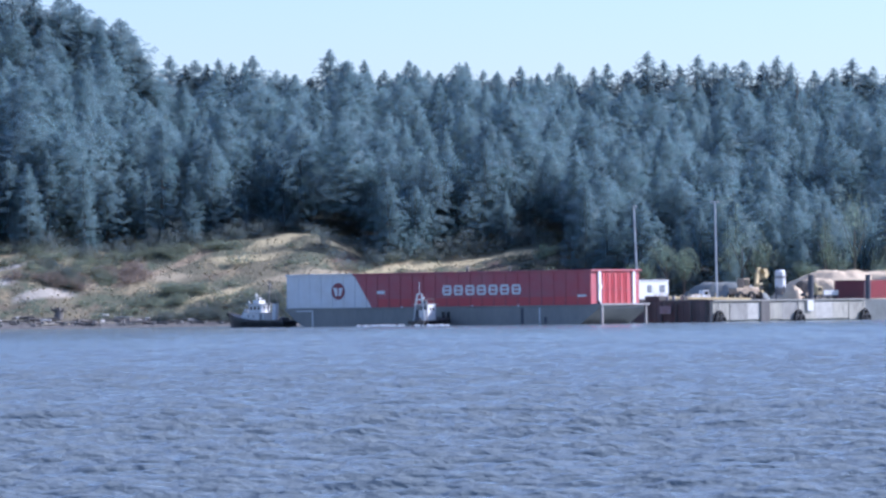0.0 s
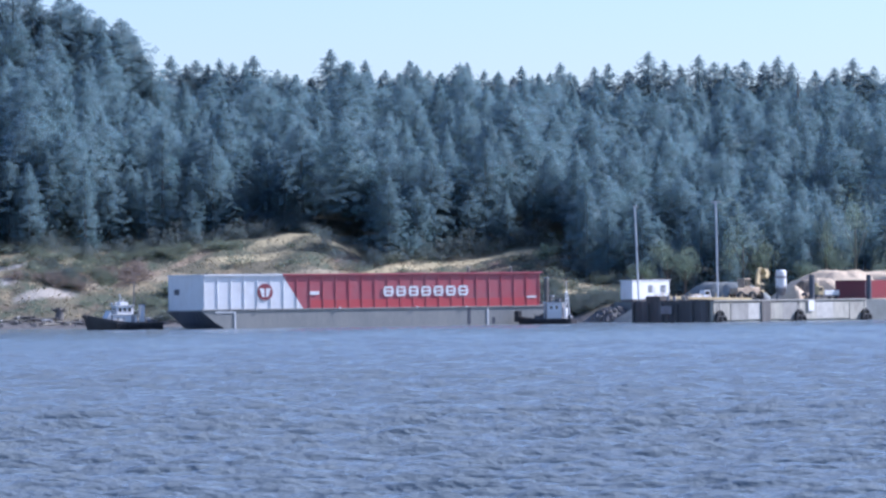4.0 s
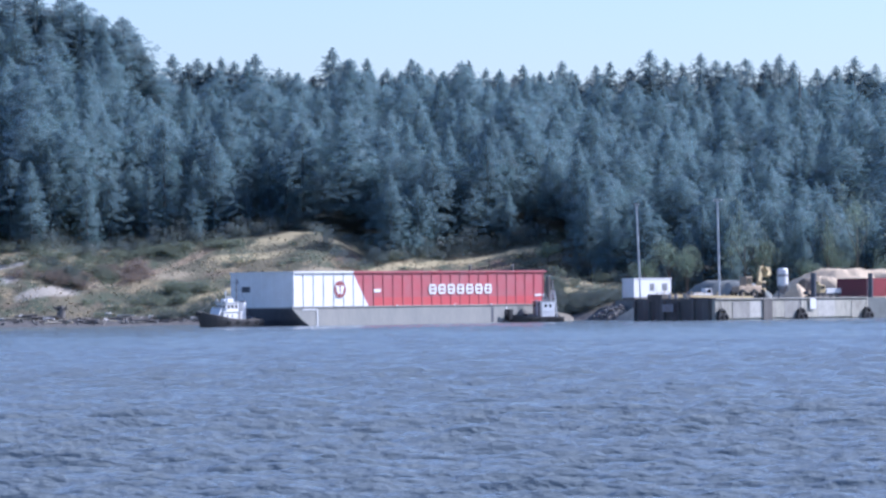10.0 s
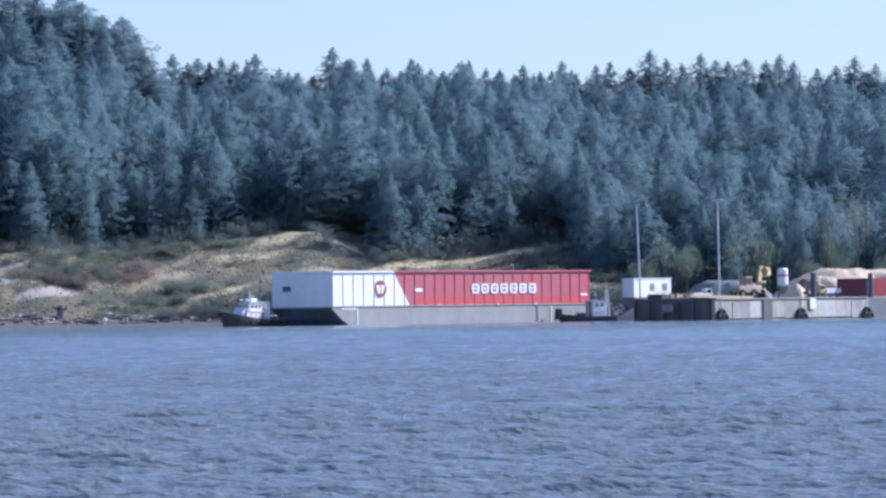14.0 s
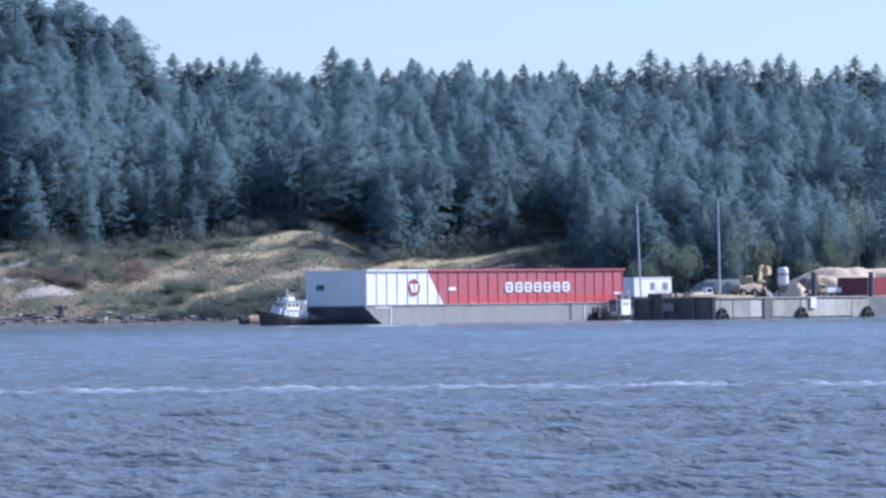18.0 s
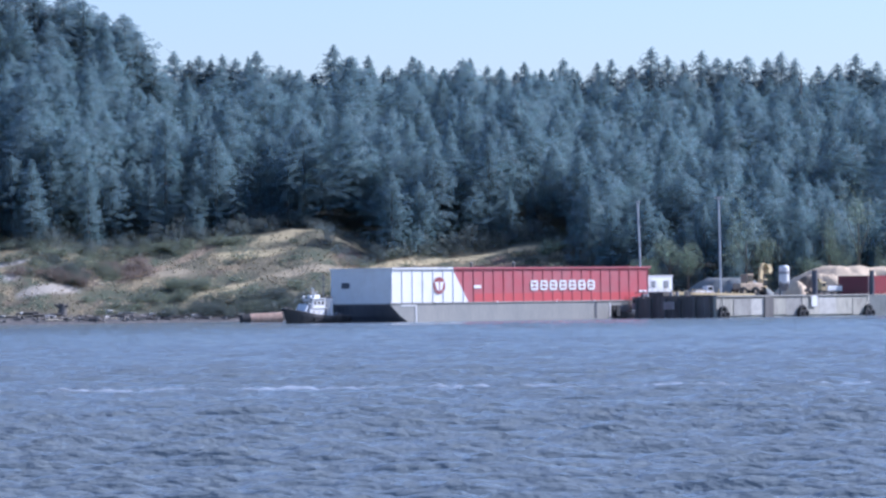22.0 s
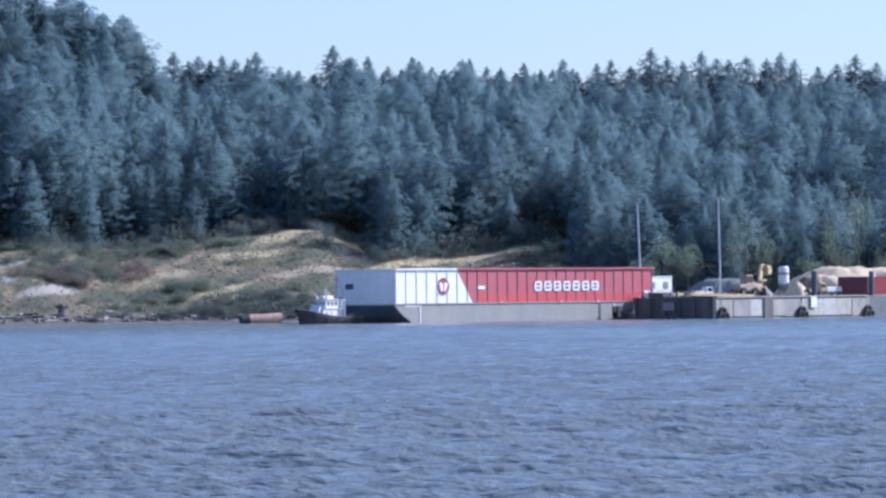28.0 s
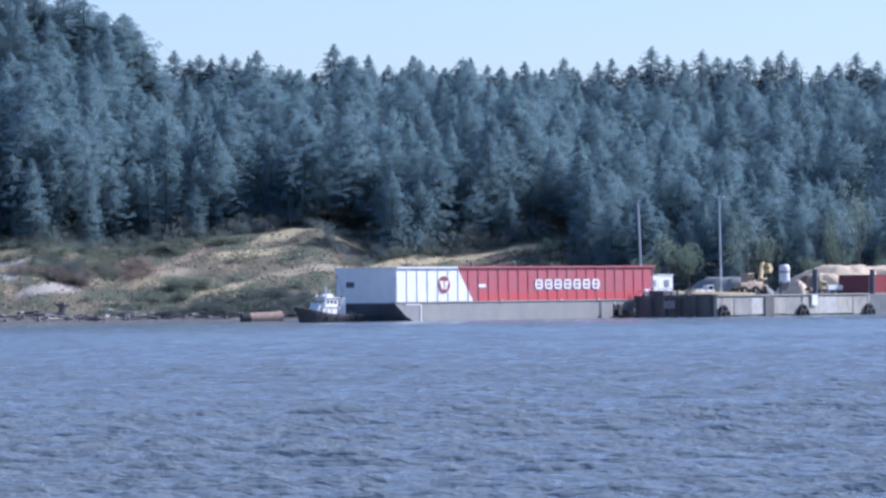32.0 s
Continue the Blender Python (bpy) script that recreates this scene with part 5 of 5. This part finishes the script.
def build_woods():
    rnd = random.Random(21)
    # model firs, built once
    models = []
    for i in range(6):
        vs, fs, nm = fir_arrays(100 + i, 22.0, 36, 12, wide=(4.9, 5.8, 6.4, 5.4, 7.0, 6.2)[i], gap=rnd.uniform(0.03, 0.10), sprays=(0.6, 1.0), taper=(0.40, 0.34, 0.30, 0.26, 0.22, 0.20)[i])
        models.append((vs, fs, nm))
    far_models = [fir_arrays(200 + i, 22.0, 31, 12, wide=(5.0, 5.8, 6.6, 6.0, 7.2, 6.4)[i], gap=0.22, sprays=(0.68, 1.0), taper=(0.40, 0.34, 0.28, 0.24, 0.22, 0.18)[i]) for i in range(6)]

    def standing(name, model, x, y, z, h, turn, label, group, broad=0.98):
        t = thing(name, Matrix.LocRotScale((x, y, z), Euler((0, 0, turn)), (h / 22 * broad, h / 22 * broad, h / 22)), label, "tree", group)
        trunk = new("trunk", model[0])
        trunk.parent = t
        crown = new("crown", model[1])
        crown.parent = t

    built = []
    for vs, fs, nm in models:
        o = soup("crown", vs, fs, "hazed_needles", smooth=True, normals=nm)
        cm = o.data
        bpy.data.objects.remove(o)
        bm = rods(((0, 0, -0.6), (0, 0, 21.0), 0.34, 0.05), n=8)
        tm = bpy.data.meshes.new("trunk")
        bm.to_mesh(tm)
        bm.free()
        tm.materials.append(M["bark"])
        built.append((tm, cm))
    skyline = [(-75.3, 75.8), (-68.2, 74.4), (-61.5, 74.8), (-51.9, 75.5), (-42.7, 70.1), (-30.1, 77.1), (-20.3, 74.1), (-14.7, 71.0), (-7.7, 73.6), (1.2, 69.9), (8.5, 73.1), (13.2, 70.7),
               (17.2, 70.0), (23.8, 71.7), (34.8, 72.6), (44.4, 70.9), (48.4, 71.8), (59.6, 75.2), (64.3, 72.7), (73.9, 74.1), (78.2, 72.1), (86.7, 72.8), (96.3, 73.5), (100.2, 71.5), (112.2, 70.1),
               (117.5, 72.6), (123.4, 70.4)]
    gaps = [((p[0] + q[0]) / 2 + rnd.uniform(-1.2, 1.2), min(p[1], q[1]) - rnd.uniform(0.4, 2.4)) for p, q in zip(skyline, skyline[1:]) if q[0] - p[0] > 5]
    for x, top in skyline + gaps:
        z = gz1(x, 1290)
        standing("fir_tree", built[rnd.choice((0, 1, 1, 2, 2, 3, 5))], x, 1290, z - 0.3, top - z + 0.3, rnd.uniform(0, 6), "tall dark conifer on the skyline of the hill", "skyline conifers", rnd.uniform(1.0, 1.3))
    for x, top in ((-111.4, 93), (-105.5, 90), (-98.9, 86.5), (-93.7, 85), (-88.5, 81.5), (-83.0, 81), (-79.7, 76.1), (-77.5, 71.1)):
        z = gz1(x, 1200)
        standing("fir_tree", built[rnd.randrange(6)], x, 1200, z - 0.3, top - z + 0.3, rnd.uniform(0, 6), "large dark conifer on the higher hill", "conifers on the higher hill", 1.25)
    all_v, all_f, all_n, base = [], [], [], 0
    y = 1022.0
    row = 0
    while y < 1318:
        step = 8.8 if y < 1120 else 10.4
        x = -165.0 + (row % 2) * step / 2
        while x < 165:
            px, py = x + rnd.uniform(-1.9, 1.9), y + rnd.uniform(-1.9, 1.9)
            x += step
            depth = py - float(treeline(px))
            if -30 < px < -6 and 1061 < py < 1083 and depth > 5:      # trees left out behind the first row so that sun reaches the straw
                continue
            if depth < 0 or (px < -70 and py > 1225) or py > 1300 + rnd.uniform(-6, 0):
                continue
            z = gz1(px, py) - 0.3
            h = rnd.uniform(16, 28) if px < 38 else rnd.uniform(14, 25)
            # stands of older and younger trees
            h *= 1.0 + 0.22 * math.sin(px * 0.13 + 2 * math.sin(py * 0.05)) * math.sin(py * 0.09 + 1.5 * math.sin(px * 0.06))
            if depth < 6:
                h *= rnd.uniform(0.55, 1.0)
            if 18 < px < 46 and depth < 16:
                h *= 0.92
            if py > 1262:
                h = rnd.uniform(20, 24.5)
            if px < -78:
                h *= 1.08
            if depth < 13 and abs(px) < 118:
                standing("fir_tree", built[rnd.randrange(6)], px, py, z, h, rnd.uniform(0, 6), "dense dark green conifer at the edge of the wood", "conifers at the wood's edge")
                continue
            vs, fs, nm = far_models[rnd.randrange(6)]
            a, s = rnd.uniform(0, 6.28), h / 22
            q = s * rnd.uniform(0.9, 1.15)
            c, sn = math.cos(a) * q, math.sin(a) * q
            out = np.empty_like(vs)
            out[:, 0], out[:, 1], out[:, 2] = vs[:, 0] * c - vs[:, 1] * sn + px, vs[:, 0] * sn + vs[:, 1] * c + py, vs[:, 2] * s + z
            all_v.append(out)
            turn = np.array([[math.cos(a), math.sin(a), 0], [-math.sin(a), math.cos(a), 0], [0, 0, 1]])
            all_n.append(nm @ turn)
            all_f.append(fs + base)
            base += len(vs)
        y += step * 0.9
        row += 1
    tagged(soup("fir_wood", np.concatenate(all_v), np.concatenate(all_f), "hazed_needles", smooth=True, normals=np.concatenate(all_n)), "dense wood of dark green conifers covering the hill", "wood", kind="stuff")
    # a bare dead trunk high on the slope
    snag = thing("dead_tree", pose(97.5, 1240, gz1(97.5, 1240) - 0.4), "bare brown dead trunk among the conifers", "tree")
    part("trunk", rods(((0, 0, 0), (0.3, 0, 15), 0.45, 0.3), ((0.3, 0, 15), (0.5, 0, 27.5), 0.3, 0.1)), "bark", snag)
    for z, dx in ((17, 1.8), (20, -1.6), (22.5, 1.3), (24.5, -1.0)):
        part("limb", rods(((0.4, 0, z), (0.4 + dx, 0.2, z + 0.9), 0.12, 0.04)), "bark", snag)
    # broadleaf trees near the yard
    for i, (x, y, h, r) in enumerate(((67.5, 1017, 19, 5.0), (71.5, 1018, 13, 4.0), (92.5, 1016, 25, 5.0), (86, 1017, 20, 3.0), (102, 1019, 17, 5.4), (88, 1016, 11, 4.0), (50.5, 1016, 13, 4.2), (54.5, 1015, 10, 3.8), (109, 1018, 16, 5.0), (45, 1016, 8, 3.0), (81, 1019, 9, 3.2), (24.5, 1050, 5, 2.2), (98, 1012, 8, 3.5))):
        z = gz1(x, y)
        t = thing("broadleaf_tree", pose(x, y, z), "lighter green leafy tree behind the yard", "tree", "leafy trees by the yard")
        part("trunk", rods(((0, 0, -0.5), (0.1, 0, h * 0.6), 0.28, 0.1), ((0.05, 0, h * 0.3), (r * 0.5, 0.3, h * 0.6), 0.12, 0.05), ((0.05, 0, h * 0.35), (-r * 0.5, -0.3, h * 0.65), 0.12, 0.05)), "bark", t)
        vs, fs = crown_clumps(300 + i, r, h * 0.36, 1500, 0.25)
        vs[:, 2] += h * 0.62
        soup("crown", vs, fs, "broadleaf", t)
    # shrubs on the slope
    shrubs, clumps, mass_v, mass_f = [], [], [], []
    for i in range(5):
        vs, fs = crown_clumps(400 + i, 1.5, 1.0, 450, 0.165)
        vs[:, 2] = np.abs(vs[:, 2] + 0.7)
        clumps.append((vs, fs))
        o = soup("shrub", vs, fs, "shrub_leaf")
        shrubs.append(o.data)
        bpy.data.objects.remove(o)
    dark = []
    for me in shrubs:
        me2 = me.copy()
        me2.materials.clear()
        me2.materials.append(M["dark_leaf"])
        dark.append(me2)
    brush = []
    for me in shrubs:
        me2 = me.copy()
        me2.materials.clear()
        me2.materials.append(M["dry_brush"])
        brush.append(me2)
    for i in range(44):
        x, y = (rnd.uniform(-93, -82), rnd.uniform(1030, 1042)) if i < 26 else (rnd.uniform(-84, -64), rnd.uniform(1036, 1050))
        if y > float(treeline(x)) + 1:
            y = float(treeline(x)) - rnd.uniform(0, 3)
        s = rnd.uniform(0.7, 1.5)
        o = new("shrub", rnd.choice(dark if i < 26 else brush))
        o.matrix_basis = Matrix.LocRotScale((x, y, gz1(x, y) - 0.1), Euler((0, 0, rnd.uniform(0, 6))), (s * 1.3, s * 1.3, s))
        tagged(o, "dense dark brush below the wood's edge" if i < 26 else "dry brownish brush on the slope", "shrub", "brush on the slope")
    for cx, cy, wx, wy, many, kind, label in ((-58.5, 1029.5, 4.5, 2.2, 16, shrubs, "bright green shrub on the slope"), (-66, 1058, 7, 2.5, 22, shrubs, "grey-green shrub below the wood's edge"),
                                              (-86, 1031, 6, 2.5, 16, brush, "dry reddish brown brush on the slope"), (-50, 1061, 5, 2.0, 9, shrubs, "green shrub between strips of straw"), (26.5, 1064, 1.6, 1.2, 5, shrubs, "round green shrub on the meadow's end"),
                                              (-37, 1019, 9, 4.0, 46, dark, "dense dark brush above the beach")):
        for _ in range(many):
            x, y, s = cx + wx * rnd.gauss(0, 0.5), cy + wy * rnd.gauss(0, 0.5), rnd.uniform(0.7, 1.5)
            o = new("shrub", rnd.choice(kind))
            o.matrix_basis = Matrix.LocRotScale((x, y, gz1(x, y) - 0.1), Euler((0, 0, rnd.uniform(0, 6))), (s * 1.3, s * 1.3, s * 1.1))
            tagged(o, label, "shrub", "shrubs on the slope")
    for i in range(400):
        if i >= 345:
            x, y = rnd.uniform(14, 40), rnd.uniform(984, 1006)
        elif i >= 215:
            x, y = rnd.uniform(-62, 26), rnd.uniform(1006, 1015)
        elif i >= 150:
            x, y = rnd.uniform(17, 43), rnd.uniform(986, 1004)
        elif i < 26:
            x, y = rnd.gauss(-60, 9), rnd.uniform(1010, 1024)
        elif i < 60:
            x, y = rnd.uniform(-112, -20), rnd.uniform(1009, 1062)
        elif i < 90:
            x, y = rnd.uniform(-95, -72), rnd.uniform(1030, 1056)
        elif i < 110:
            x, y = rnd.uniform(-25, 40), rnd.uniform(1030, 1060)
        else:
            x, y = rnd.uniform(-48, 30), rnd.uniform(1007, 1018)
        if y > float(treeline(x)) + 2:
            y = float(treeline(x)) - rnd.uniform(0, 4)
        s = rnd.uniform(0.6, 1.7)
        low = 150 <= i
        if low:
            vs, fs = clumps[rnd.randrange(5)]
            a = rnd.uniform(0, 6)
            c, sn = math.cos(a) * s * 1.3, math.sin(a) * s * 1.3
            mass_f.append(fs + sum(len(v) for v in mass_v))
            mass_v.append(np.stack([vs[:, 0] * c - vs[:, 1] * sn + x, vs[:, 0] * sn + vs[:, 1] * c + y, vs[:, 2] * s + gz1(x, y) - 0.1], axis=-1))
            continue
        o = new("shrub", rnd.choice(shrubs))
        o.matrix_basis = Matrix.LocRotScale((x, y, gz1(x, y) - 0.1), Euler((0, 0, rnd.uniform(0, 6))), (s * 1.3, s * 1.3, s))
        tagged(o, "low grey-green shrub on the dry slope", "shrub", "shrubs on the slope")
    tagged(soup("shore_brush", np.concatenate(mass_v), np.concatenate(mass_f), "dark_leaf"), "dense dark green brush along the shore bank", "brush", kind="stuff")
    # undergrowth along the foot of the wood
    leafy = [crown_clumps(500 + i, 2.3, 1.9, 300, 0.24) for i in range(4)]
    edge_v, edge_f, base = [], [], 0
    for i in range(270):
        x = -122 + 244 * (i + rnd.uniform(-0.5, 0.5)) / 210
        y = float(treeline(x)) - rnd.uniform(-1.0, 4.0)
        if i >= 210:        # young growth added to cover the gap left for the sun
            x = rnd.uniform(-32, 2)
            y = max(rnd.uniform(1068, 1100), float(treeline(x)) + 3)
        vs, fs = leafy[rnd.randrange(4)]
        a, s, up = rnd.uniform(0, 6), rnd.uniform(0.5, 1.3), rnd.uniform(0.6, 1.6)
        if i >= 210:
            s, up = s * 0.8, 0.7
        c, sn = math.cos(a) * s, math.sin(a) * s
        edge_v.append(np.stack([vs[:, 0] * c - vs[:, 1] * sn + x, vs[:, 0] * sn + vs[:, 1] * c + y, np.abs(vs[:, 2] + 1.5) * s * up + gz1(x, y) - 0.2], axis=-1))
        edge_f.append(fs + base)
        base += len(vs)
    tagged(soup("undergrowth", np.concatenate(edge_v), np.concatenate(edge_f), "undergrowth"), "grey-green undergrowth along the foot of the wood", "undergrowth", kind="stuff")
    # grass tussocks
    vs, fs = [], []
    for i in range(5000):
        x, y = rnd.uniform(-118, 45), rnd.uniform(1007, 1066)
        if y > float(treeline(x)) + 1:
            continue
        z = gz1(x, y)
        for k in range(2):
            a, w, h = rnd.uniform(0, 3.14), rnd.uniform(0.15, 0.45), rnd.uniform(0.12, 0.35)
            b = len(vs)
            vs += [(x - w * math.cos(a), y - w * math.sin(a), z - 0.05), (x + w * math.cos(a), y + w * math.sin(a), z - 0.05), (x + rnd.uniform(-0.3, 0.3), y + rnd.uniform(-0.3, 0.3), z + h)]
            fs.append((b, b + 1, b + 2))
    tagged(soup("dry_grass", vs, fs, "straw"), "tufts of dry straw-coloured grass on the slope", "grass", kind="stuff")


# ---- foam ---------------------------------------------------------------
def foam_patch(name, label, x0, x1, y0, y1, n, size, seed, high=0.06, group="", long=1.9):
    """Loose flecks of foam; corners in the patch's own space."""
    rnd = random.Random(seed)
    vs, fs = [], []
    for _ in range(n):
        x, y, r, z = rnd.choice((rnd.uniform(x0, x1), rnd.gauss(0.4 * x0, 0.2 * x1), rnd.gauss(0.5 * x1, 0.25 * x1))), (y0 + y1) / 2 + rnd.gauss(0, (y1 - y0) / 4), rnd.uniform(0.3, 1.0) * size, rnd.uniform(0.3, 1.0) * high
        b, k = len(vs), 7
        vs.append((x, y, z + 0.1))
        for i in range(k):
            a = 6.283 * i / k
            q = rnd.uniform(0.6, 1.2)
            vs.append((x + long * r * q * math.cos(a), y + 0.7 * r * q * math.sin(a), -0.05))
        fs += [(b, b + 1 + i, b + 1 + (i + 1) % k) for i in range(k)]
    return tagged(soup(name, vs, fs, "foam", smooth=True), label, "foam", group, kind="stuff")


def wake_piece(seed, half):
    """A stretch of the wake: a low uneven swell streaked with foam, and loose flecks."""
    rnd = random.Random(seed)
    ph = [rnd.uniform(0, 6.28) for _ in range(6)]
    n, vs, fs = 120, [], []
    cross = ((-1.7, -0.10), (-0.8, 0.35), (-0.25, 0.85), (0.2, 1.0), (0.9, 0.55), (2.2, -0.10))
    for i in range(n + 1):
        x = -half + 2 * half * i / n
        h = 0.17 * (0.75 + 0.3 * math.sin(1.1 * x + ph[0]) + 0.25 * math.sin(2.9 * x + ph[1]) + 0.2 * math.sin(6.7 * x + ph[2])) * min(1, (half - abs(x)) / 0.5 + 0.05)
        for y, f in cross:
            vs.append((x, y + 0.25 * math.sin(0.8 * x + ph[3]) + 0.1 * math.sin(3.3 * x + ph[4]), h * f if f > 0 else -0.06))
    m = len(cross)
    for i in range(n):
        for k in range(m - 1):
            a = i * m + k
            fs += [(a, a + m, a + m + 1), (a, a + m + 1, a + 1)]
    for _ in range(12):
        x, y, r = rnd.uniform(-half, half) if rnd.random() < 0.4 else rnd.gauss(0.5 * half * math.sin(seed * 2.3), 0.9), rnd.gauss(0, 0.5), rnd.uniform(0.08, 0.5)
        b, k = len(vs), 7
        vs.append((x, y, rnd.uniform(0.09, 0.13)))
        vs += [(x + r * rnd.uniform(0.6, 1.2) * math.cos(6.283 * i / k), y + 0.25 * r * math.sin(6.283 * i / k), 0.0) for i in range(k)]
        fs += [(b, b + 1 + i, b + 1 + (i + 1) % k) for i in range(k)]
    return tagged(soup("wake_foam", vs, fs, "wake_water", smooth=True), "broken pale foam line on the water of a passed wake", "foam", "foam line of the wake", kind="stuff")


# ---- build --------------------------------------------------------------
build_ground()
waves = build_sea()
barge = build_barge()
tug = build_tug()
small_tug = build_small_tug()
build_dock()
build_lamp(41.75, 960, 4.1, 24.0, -0.6, (0.0,))
build_lamp(58.7, 965, 4.1, 24.9, -0.2, (-0.5, 0.5))
build_yard_things()
heap("gravel_heap", 62.5, 992, 4.05, 9.0, 5, 4.1, "grey_gravel", "grey gravel heap at the back of the yard", 1, 3.0)
heap("sand_heap", 86, 985, 4.05, 15, 5, 6.2, "sand", "long pale tan sand heap on the yard", 2, 2.6)
heap("sand_heap", 103, 988, 4.05, 21, 6, 6.0, "sand", "long pale tan sand heap on the yard", 3, 4.5)
heap("sand_heap", 74.6, 961, 4.05, 2.6, 2.2, 3.0, "sand", "small pale sand heap on the yard", 5)
heap("sand_heap", 80.5, 974, 4.05, 6, 3, 4.7, "sand", "low lumpy sand heap on the yard", 9, 2.4)
heap("soil_heap", 77.5, 966, 4.05, 4.2, 3, 4.2, "dark_soil", "dark soil heap on the yard", 6)
build_shore()
build_woods()
wake = []
for i in range(7):
    ob = wake_piece(70 + i, 4.7)
    wake.append((ob, -24 + 8 * i, 201.5 - 1.1 * i, i))
tug_foam = foam_patch("tug_foam", "churned white water beside the small tug", -9, 9, -0.7, 0.7, 75, 0.3, 90, 0.26)


# ---- what moves ---------------------------------------------------------
def motions():
    rows = [(0, 4.1, 903.0, -36.0), (0.5, -4.74, 903.4, -27.3), (1, -9.75, 903.8, -20.3), (1.5, -12.4, 904.1, -13.5), (2, -14.2, 904.5, -6.0), (2.5, -15.2, 904.9, 3.0), (3, -15.8, 905.2, 12.0),
            (3.5, -16.7, 905.6, 20.5), (4.5, -16.7, 906.4, 32.0), (5.5, -16.37, 907.1, 38.7), (6.5, -16.18, 907.9, 42.0), (7, -15.97, 908.2, 43.0), (7.5, -15.62, 908.6, 43.6), (8, -14.56, 909.0, 44.4), (8.5, -13.36, 909.4, 45.5),
            (9, -11.88, 909.8, 47.0), (9.5, -11.01, 910.1, 47.9), (10, -10.12, 910.5, 47.9), (10.5, -8.58, 910.9, 47.2), (11, -7.15, 911.2, 46.2), (11.5, -5.57, 911.6, 46.0), (12, -4.35, 912.0, 46.0), (12.5, -3.16, 912.0, 46.0),
            (13, -2.39, 912.0, 46.1), (13.5, -1.71, 912.0, 46.1), (14, -1.46, 912.0, 45.9), (14.5, -1.0, 912.0, 45.9), (16.5, 1.9, 912.0, 46.2), (17, 3.05, 912.0, 46.0), (17.5, 4.16, 912.0, 45.5), (18, 5.15, 912.0, 45.5),
            (18.5, 5.83, 912.0, 45.2), (19, 6.5, 912.0, 45.3), (20, 7.75, 912.0, 45.2), (21, 9.0, 912.0, 45.2), (21.5, 9.8, 912.0, 45.1), (22, 10.02, 912.0, 45.2), (23, 10.45, 912.0, 45.4), (23.5, 10.9, 912.0, 45.4), (24, 10.9, 912.0, 45.2), (32, 10.87, 912.0, 45.2)]
    walk(barge, [(t, pose(x, y, 0, 0, 0, a)) for t, x, y, a in rows])
    rows = [(0, -36.7, 925.8, -36), (0.5, -48.7, 921.9, -27.3), (1, -55.5, 918.7, -20.3), (1.5, -59, 916.5, -13.5), (2, -61.9, 912, -6), (2.5, -62.6, 905, 3), (3, -62.9, 898, 12), (3.5, -62.9, 892, 20.5), (4.5, -60.16, 884, 32), (5.5, -56.22, 879.6, 38.7), (7, -53.8, 878.1, 43), (8, -51.15, 877.4, 44.4), (9, -46, 875.6, 47), (10, -41.2, 872.6, 47.9), (11, -41.5, 876.8, 46.2), (12, -39.9, 879.2, 46), (13, -38.4, 879.9, 46.1), (14.5, -36.23, 879.2, 45.9), (16.5, -32.97, 878.8, 46.2), (18, -29.8, 877.6, 45.5), (20, -28.4, 879.1, 45.2), (21, -25.7, 877.9, 45.1), (22, -25.05, 878.7, 45.2), (23, -25.1, 879.7, 45.3), (24, -22.4, 876.6, 45.2), (25, -22.4, 876.7, 45.2), (28, -22.41, 876.6, 45.2), (32, -22.62, 876.8, 45.2)]
    walk(tug, [(t, pose(x, y, 0, 0, 0, a + 180)) for t, x, y, a in rows])
    rows = [(0, -1.9, 888.9, 60), (0.5, 6.8, 880.6, 63), (1, 7.7, 881.3, 66), (1.5, 6.7, 884.1, 71), (2, 7.4, 887.2, 78), (2.5, 8.6, 891.2, 90), (3, 15.5, 896.6, 110), (3.5, 20, 903.2, 135), (4.5, 21.7, 912.9, 179.6), (5.5, 18.7, 920.9, 218.7), (7, 17.6, 924.2, 223), (8, 17.9, 925.1, 224.4), (9, 19.2, 926.7, 218), (10, 19.2, 926.2, 210), (11, 20.9, 920.8, 201), (12.5, 26.75, 923.4, 200), (14, 29.66, 924.6, 200), (14.5, 29.9, 924.6, 201), (16.5, 31, 924.2, 212), (17, 31.3, 924.6, 224), (18, 34.95, 925.9, 233), (18.5, 36.1, 926.2, 236), (20, 38.2, 926.3, 228), (21.5, 39.2, 926, 225.1), (24, 39.6, 925.6, 225.2), (32, 39.6, 925.6, 225.2)]
    walk(small_tug, [(t, pose(x, y, 0, 0, 0, a)) for t, x, y, a in rows])
    # waves drift with the wind
    walk(waves, [(0, pose(-5, 0, -0.08)), (16, pose(0, -3.0, -0.08)), (32, pose(5, -6, -0.08))])
    # the wake's foam wells up as the unseen boat has passed, and dissolves
    for ob, x, y, i in wake:
        up, sink = 15.1 + 0.15 * i, 0.008 * (i * 5 % 7)
        walk(ob, [(0, pose(x, y, -1.5)), (up, pose(x, y, -1.5)), (up + 0.5, pose(x, y, 0.07)), (17.5, pose(x, y - 0.3, 0.06)), (18.5, pose(x, y - 0.45, 0.045)), (19.5, pose(x, y - 0.6, 0.025 - sink)), (22, pose(x, y - 0.9, -0.025 - sink)),
                  (25, pose(x, y - 1.2, -0.05 - sink)), (27, pose(x, y - 1.2, -1.5)), (32, pose(x, y - 1.2, -1.5))])
    walk(tug_foam, [(0, pose(-7.0, 882.0, 0.02, 0, 0, -10)), (0.6, pose(-1.0, 879.5, -0.25, 0, 0, -10)), (1.0, pose(2.0, 879.0, -1.5, 0, 0, -30)), (32, pose(2.0, 879.0, -1.5, 0, 0, -30))])


motions()
